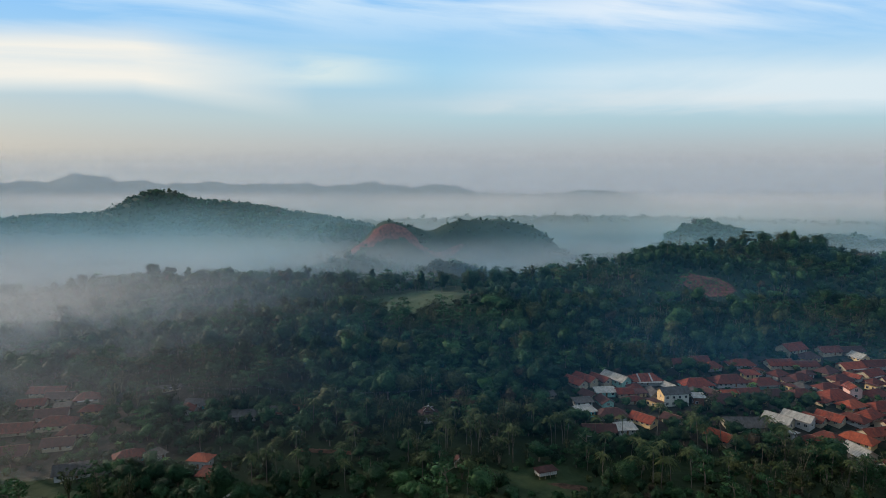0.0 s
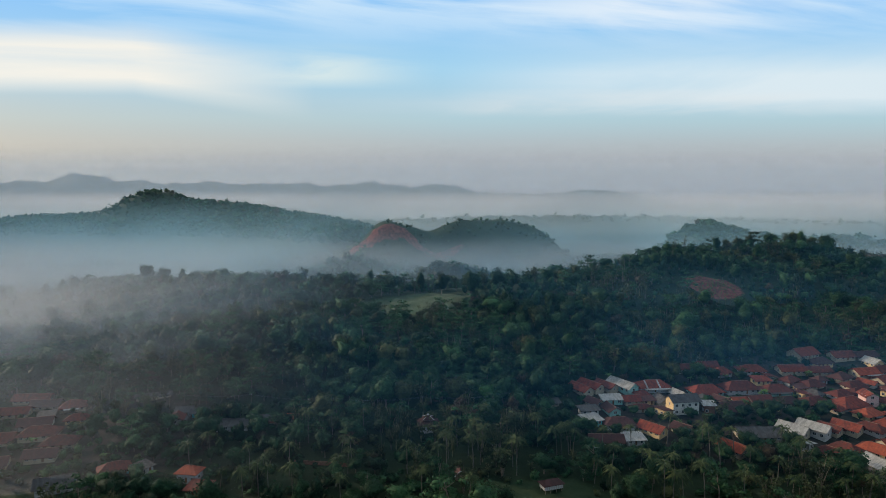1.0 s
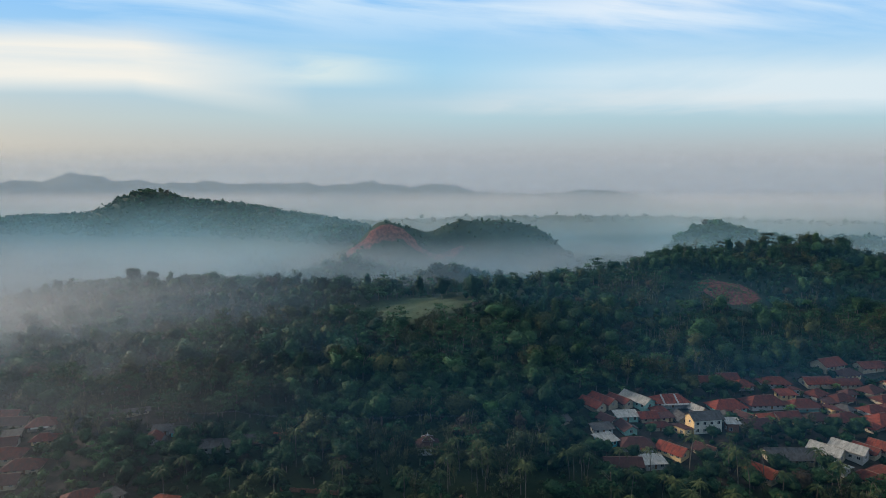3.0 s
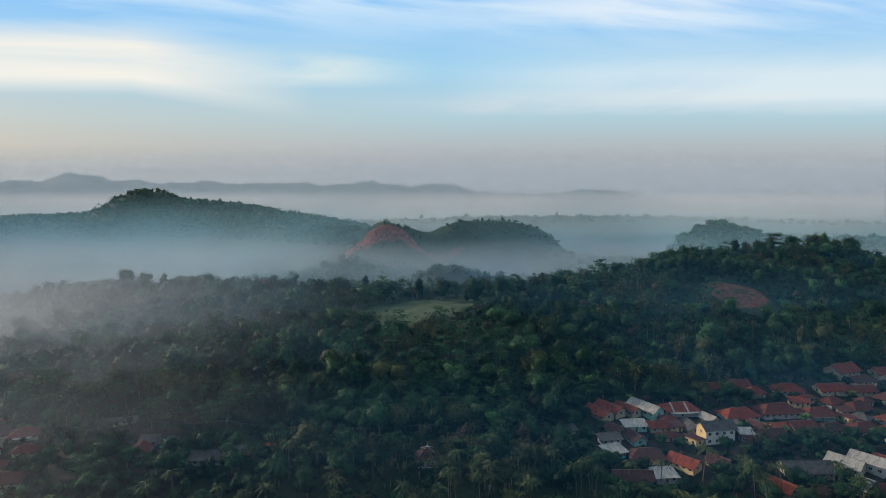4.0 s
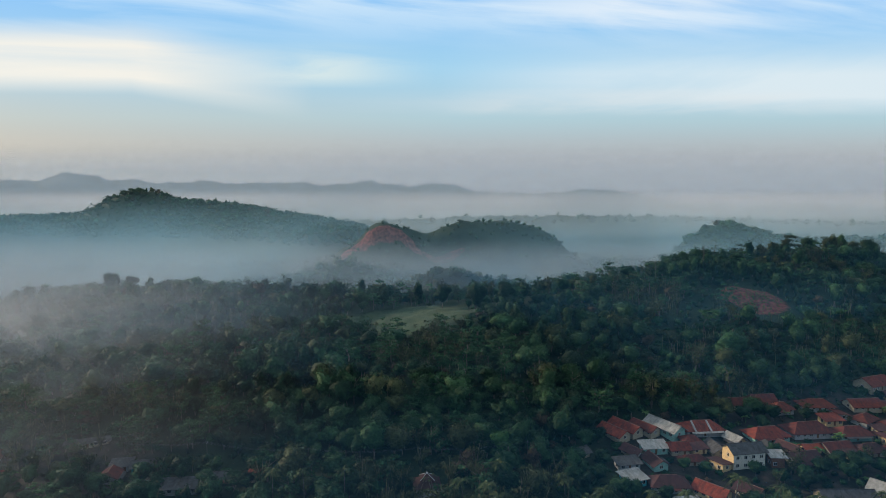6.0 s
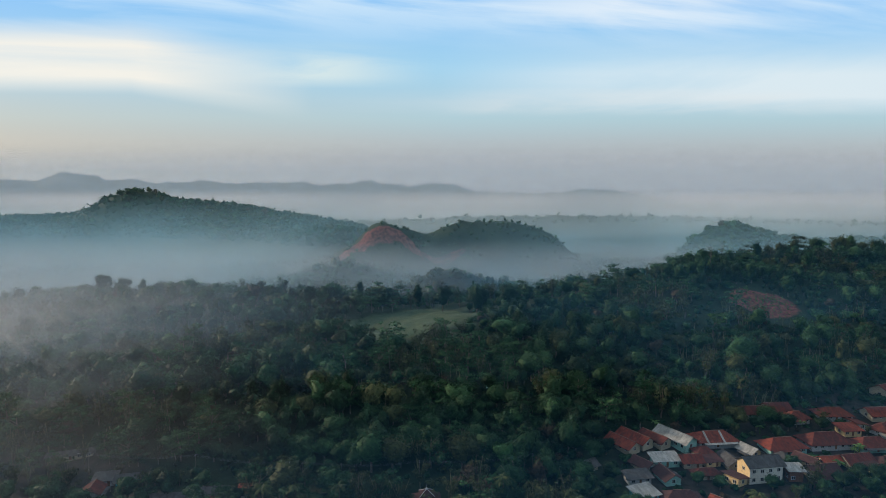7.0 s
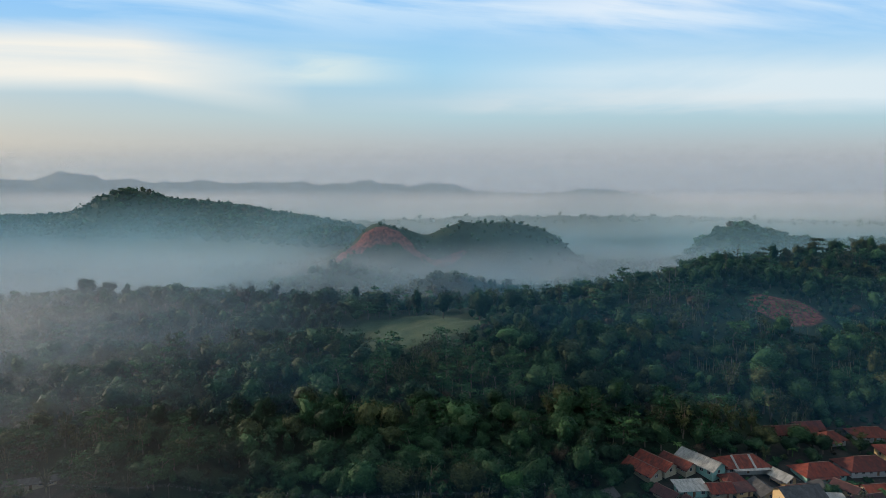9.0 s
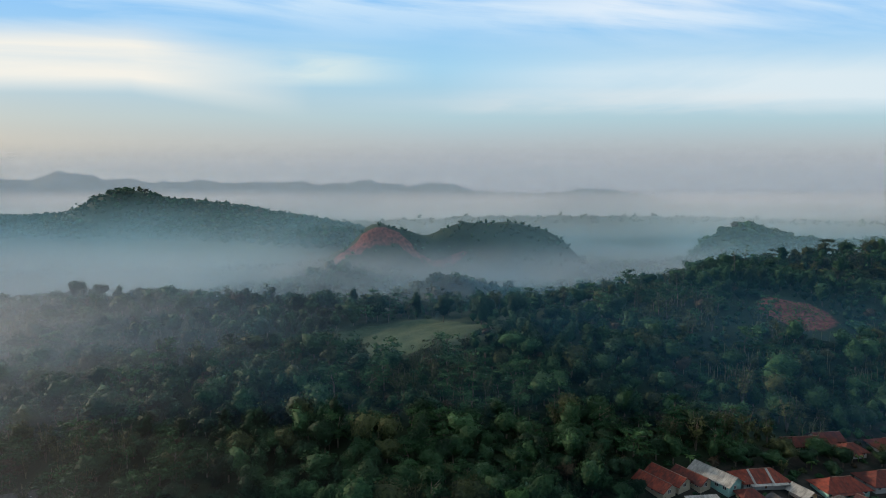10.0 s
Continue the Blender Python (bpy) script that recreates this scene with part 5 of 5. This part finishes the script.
for x, y, top, tone in ((116, 338, 9, 1), (123, 341, 8, 0), (129, 336, 8.5, 1), (136, 341, 11, 3), (143, 338, 8, 0), (150, 342, 10, 1), (157, 338, 8.5, 0), (165, 342, 8, 1), (172, 338, 7, 0),
                        (151, 293, 7.5, 0), (158, 289, 8, 1), (165, 294, 9.5, 0), (173, 290, 8.5, 1), (180, 296, 9.5, 0), (187, 292, 8.5, 0), (194, 297, 8, 1), (160, 298, 7.5, 0), (99, 297, 6, 2), (106, 294, 5.5, 1),
                        (112, 272, 8, 0), (120, 268, 9, 1), (128, 276, 7, 0), (138, 266, 9, 0), (143, 262, 8, 1), (158, 267, 8, 0), (110, 262, 9, 0), (124, 257, 8, 1), (136, 254, 9, 0), (150, 257, 9, 1), (162, 256, 7, 0),
                        (158, 247, 9, 0), (146, 249, 8, 0), (128, 246, 8, 1), (112, 249, 8, 0), (168, 250, 7, 1), (96, 262, 8, 0), (100, 254, 9, 0), (86, 258, 8, 1), (140, 284, 7, 0), (131, 287, 6, 1),
                        (68, 300, 8, 0), (66, 314, 9, 1), (72, 319, 8, 0), (70, 328, 10, 0), (60, 320, 9, 1), (57, 300, 9, 0), (64, 290, 8, 0), (70, 281, 8, 1), (62, 275, 9, 0), (54, 288, 9, 1), (50, 300, 9, 0)):
    if clear_of_houses(x, y, 0.6):
        tree("dome", x, y, tone, top * 0.125, top * 0.1, x * 13 % 360, int(x), "shading the village houses")
single_trees()
forest("woodland", "dense mixed green woodland on the near slope", 21, 440, wooded(31, 220, 430, 7.5, lambda y: 0.76 * y + 20, where=lambda x, y: not (y < 280 and -75 < x < 62) or hash_of(x, y) < 0.45), (0.65, 1.6))
forest("woodland", "dense mixed green woodland along the crest", 22, 230, wooded(32, 430, 600, 8.3, lambda y: 0.78 * y + 20), (0.6, 1.55))
forest("woodland", "leafy thicket closing the crest under the tall trees", 29, 100, wooded(39, 500, 600, 9.0, lambda y: 420, 0.9, lambda x, y: 130 < x < 420), (1.0, 2.2), 0.5, "bush")
forest("undergrowth", "low green undergrowth between the trees and houses", 26, 56, wooded(36, 218, 470, 6.4, lambda y: 0.74 * y + 10, apart=1.5, lane=False), (0.5, 1.15), 0.3, "bush")
forest("woodland", "mist-veiled woodland in the valley behind", 23, 46, wooded(33, 600, 960, 9.6, lambda y: 0.75 * y + 30, 0.8, lambda x, y: not bare_hill(x, y) and not lone_hill(x, y)), (1.2, 3.0), 0.5, "bush")
forest("woodland", "wooded lone hill beyond the crest", 27, 90, wooded(37, 760, 900, 8.0, lambda y: 500, 1.0, lone_hill), (1.3, 2.6), 0.5, "bush")
forest("scrub", "low scrub on the bare red hill", 25, 40, wooded(35, 790, 905, 6.5, lambda y: 190, 0.7, lambda x, y: bare_hill(x, y) and not red_face(x, y) and gz(x, y) > 14), (0.5, 1.3), 0.6, "bush")
forest("woodland", "far misty tree line on the low ridge", 28, 24, wooded(38, 1690, 1860, 30.0, lambda y: 1350, 0.8, lambda x, y: gz(x, y) > 8), (1.5, 3.2), 3.0, "bush")
forest("woodland", "distant wooded hill slopes", 24, 30, wooded(34, 960, 1460, 12.0, lambda y: 0.72 * y, 0.95, lambda x, y: gz(x, y) > 26), (1.5, 3.0), 1.0, "bush")


def pale_stems():
    """Clumps of pale bare stems standing among the trees."""
    rng = np.random.default_rng(77)
    pieces = []
    for _ in range(74):
        cx, cy = rng.uniform(-140, 330), rng.uniform(330, 480)
        if rng.random() < 0.4:
            cx, cy = rng.uniform(125, 285), rng.uniform(385, 452)
        elif math.sin(cx * 0.045 + 1.3) + math.sin(cy * 0.052 + cx * 0.02) < 0.3 or in_field(cx, cy) or in_village(cx, cy):
            continue
        if in_scar(cx, cy):
            continue
        for _ in range(int(rng.integers(4, 12))):
            x, y, h = cx + rng.normal() * 3.5, cy + rng.normal() * 2.5, rng.uniform(6, 11)
            z = gz(x, y)
            pieces.append(tube([(x, y, z), (x + rng.normal() * 0.3, y, z + h * 0.6), (x + rng.normal() * 1.6, y + rng.normal() * 0.9, z + h)], (0.11, 0.08, 0.03), 5))
    tagged(new("pale_stems", np_mesh("pale_stems", *joined(pieces), [BAMBOO], smooth=True)), "clumps of pale bare stems among the trees", "stems", kind="stuff")


pale_stems()


# ---- small buildings apart from the village ----
def pavilion(x, y, az):
    """A small prayer house: two tiers of hipped roof with a cupola on top."""
    top = tagged(new("prayer_house"), "small whitewashed prayer house with a dark two-tiered roof", "prayer house")
    top.matrix_world = pose(x, y, gz(x, y) - 0.1, 0, 0, az)
    bm = bmesh.new()
    box(bm, -4, 4, -4, 4, -1.5, 3.0)
    part("wall", bm, WALLS["white"], top)
    for z, o, i, h in ((2.9, 5.0, 2.0, 1.7), (5.0, 2.6, 0.35, 1.5)):
        bm = bmesh.new()
        q = [(-1, -1), (1, -1), (1, 1), (-1, 1)]
        for k in range(4):
            p0, p1 = q[k], q[(k + 1) % 4]
            slab(bm, [(p0[0] * o, p0[1] * o, z), (p1[0] * o, p1[1] * o, z), (p1[0] * i, p1[1] * i, z + h), (p0[0] * i, p0[1] * i, z + h)], 0.1)
        part("roof", bm, ROOFS["dark"], top)
    bm = bmesh.new()
    box(bm, -2.0, 2.0, -2.0, 2.0, 4.4, 5.05)
    part("clerestory", bm, WALLS["white"], top, "white band between the roofs")
    bm = bmesh.new()
    for sx, sy in ((-1, -1), (1, -1), (1, 1), (-1, 1)):
        rod(bm, (sx * 2.6, sy * 2.6, 5.1), (sx * 0.3, sy * 0.3, 6.6), 0.09, 0.09)
    part("roof_rim", bm, FRAME, top, "pale hip ridges")
    bm = bmesh.new()
    r = bmesh.ops.create_uvsphere(bm, u_segments=12, v_segments=8, radius=0.42)
    bmesh.ops.translate(bm, verts=r["verts"], vec=(0, 0, 6.8))
    rod(bm, (0, 0, 7.0), (0, 0, 8.0), 0.06, 0.03)
    part("finial", bm, FRAME, top, "pale bulb finial")
    for side in (-1, 1):
        for wx in (-2.2, 0, 2.2):
            window(top, wx, side * 4, 0.9, side, 0)
            window(top, wx, side * 4, 0.9, side, 1)


def small_hut(x, y, az):
    top = tagged(new("hut"), "small timber field hut with pale roof edges", "hut")
    top.matrix_world = pose(x, y, gz(x, y) - 0.1, 0, 0, az)
    bm = bmesh.new()
    box(bm, -1.8, 1.8, -1.6, 1.6, -0.8, 2.3)
    part("wall", bm, TIMBER, top)
    bm = bmesh.new()
    slab(bm, [(-2.4, -2.4, 2.0), (0, -2.4, 4.2), (0, 2.4, 4.2), (-2.4, 2.4, 2.0)][::-1], 0.1)
    slab(bm, [(2.4, -2.4, 2.0), (2.4, 2.4, 2.0), (0, 2.4, 4.2), (0, -2.4, 4.2)][::-1], 0.1)
    part("roof", bm, ROOFS["dark"], top)
    for side in (-1, 1):
        bm = bmesh.new()
        rod(bm, (side * 2.4, -2.45, 2.0), (0, -2.45, 4.25), 0.13, 0.13)
        part("bargeboard", bm, FRAME, top, "pale painted bargeboard")
    bm = bmesh.new()
    box(bm, -0.4, 0.4, -1.66, -1.58, -0.1, 1.8)
    part("door", bm, DOOR, top)


def stilt_barn(x, y, az):
    top = tagged(new("stilt_barn"), "pale-walled raised barn on stilts with a dark roof", "barn")
    top.matrix_world = pose(x, y, gz(x, y), 0, 0, az)
    for px in (-3.6, -1.2, 1.2, 3.6):
        for py in (-1.8, 1.8):
            bm = bmesh.new()
            box(bm, px - 0.1, px + 0.1, py - 0.1, py + 0.1, -0.6, 1.3)
            part("stilt", bm, TIMBER, top)
    bm = bmesh.new()
    box(bm, -4, 4, -2.1, 2.1, 1.25, 3.3)
    body = part("wall", bm, WALLS["white"], top)
    for k in range(9):
        bm = bmesh.new()
        box(bm, -4 + k - 0.05, -4 + k + 0.05, -2.16, -2.1, 1.25, 3.3)
        part("batten", bm, TIMBER, body)
    bm = bmesh.new()
    slab(bm, [(-4.6, -2.8, 3.1), (4.6, -2.8, 3.1), (2.4, 0, 4.7), (-2.4, 0, 4.7)])
    slab(bm, [(4.6, 2.8, 3.1), (-4.6, 2.8, 3.1), (-2.4, 0, 4.7), (2.4, 0, 4.7)])
    slab(bm, [(4.6, -2.8, 3.1), (4.6, 2.8, 3.1), (2.4, 0, 4.7)])
    slab(bm, [(-4.6, 2.8, 3.1), (-4.6, -2.8, 3.1), (-2.4, 0, 4.7)])
    part("roof", bm, ROOFS["dark"], top)


pavilion(0.5, 286, 4)
small_hut(13, 249, 6)
stilt_barn(48, 240, 18)


def yard_wall(x0, y0, x1, y1, h):
    top = tagged(new("yard_wall"), "low weathered brick yard wall among the palms", "wall")
    bm = bmesh.new()
    n = 8
    for i in range(n):
        p, q = i / n, (i + 1) / n
        ax, ay, bx, by = x0 + (x1 - x0) * p, y0 + (y1 - y0) * p, x0 + (x1 - x0) * q, y0 + (y1 - y0) * q
        a, l = math.degrees(math.atan2(by - ay, bx - ax)), math.hypot(bx - ax, by - ay)
        z = gz((ax + bx) / 2, (ay + by) / 2)
        box(bm, -l / 2, l / 2, -0.12, 0.12, -0.8, h, pose((ax + bx) / 2, (ay + by) / 2, z, 0, 0, a))
        box(bm, l / 2 - 0.2, l / 2 + 0.2, -0.2, 0.2, -0.8, h + 0.25, pose((ax + bx) / 2, (ay + by) / 2, z, 0, 0, a))
    part("brickwork", bm, WALLS["brick"], top)


yard_wall(-55, 260, -33, 257, 1.6)


# ---- power line over the lane ----
def utility_pole(x, y, h):
    top = tagged(new("utility_pole"), "dark timber utility pole with a short crossarm", "pole", "utility poles")
    top.matrix_world = pose(x, y, gz(x, y))
    bm = bmesh.new()
    rod(bm, (0, 0, -0.8), (0, 0, h), 0.15, 0.09, 8)
    part("pole", bm, BARK, top)
    bm = bmesh.new()
    box(bm, -0.06, 0.06, -0.8, 0.8, h - 0.45, h - 0.33)
    arm = part("crossarm", bm, STEEL, top)
    for k in (-0.7, 0, 0.7):
        bm = bmesh.new()
        rod(bm, (0, k, h - 0.33), (0, k, h - 0.12), 0.06, 0.05, 6)
        part("insulator", bm, FRAME, arm)
    return Vector((x, y, gz(x, y) + h - 0.12))


heads = [utility_pole(x, y, h) for x, y, h in ((-128, 314, 8.5), (-87, 312, 8.5), (-45, 303, 8.5), (-2, 300, 8.5), (40, 304, 8.5))]
for p, q in zip(heads, heads[1:]):
    for k in (-0.7, 0, 0.7):
        pts = [p.lerp(q, s) + Vector((0, k, -4 * 1.5 * s * (1 - s))) for s in np.linspace(0, 1, 13)]
        tagged(new("power_cable", np_mesh("power_cable", *tube([tuple(v) for v in pts], [0.016] * 13, 5), [STEEL], smooth=True)), "pale sagging overhead cable between utility poles", "cable", "overhead cables")


# ---- young plants on the cleared red plot ----
def seedlings():
    rng = np.random.default_rng(66)
    vs, fs, b = [], [], 0
    for _ in range(420):
        x, y = 216 + rng.normal() * 10, 466 + rng.normal() * 9
        if not in_scar(x, y):
            continue
        p = np.array([x, y, gz(x, y)])
        v, f = foliage(rng, np.array([[0, 0, 0.35]]), [rng.uniform(0.2, 0.5)], 8, 0.28, 1.0, 0.8, 0.0)
        vs.append(v + p), fs.append(f + b)
        b += len(v)
    tagged(new("seedlings", np_mesh("seedlings", np.concatenate(vs), np.concatenate(fs), [BANANA_LEAF])), "scattered young crop plants on cleared red soil", "crop", kind="stuff")


seedlings()


# ---- paved yard by the lower hamlet ----
def paved_yard(x, y, az, w, l):
    bm = bmesh.new()
    nx, ny = 4, 3
    top = tagged(new("paved_yard"), "pale concrete drying yard among the trees", "yard")
    z = gz(x, y)
    top.matrix_world = pose(x, y, z + 0.1, 0, 0, az)
    box(bm, -l / 2, l / 2, -w / 2, w / 2, -0.8, 0.0)
    part("base", bm, CONCRETE, top)
    for i in range(nx):
        for j in range(ny):
            bm = bmesh.new()
            box(bm, -l / 2 + i * l / nx + 0.03, -l / 2 + (i + 1) * l / nx - 0.03, -w / 2 + j * w / ny + 0.03, -w / 2 + (j + 1) * w / ny - 0.03, -0.05, 0.06 + 0.01 * ((i + j) % 2))
            part("slab", bm, CONCRETE, top)


paved_yard(-77, 231, 28, 6, 9)
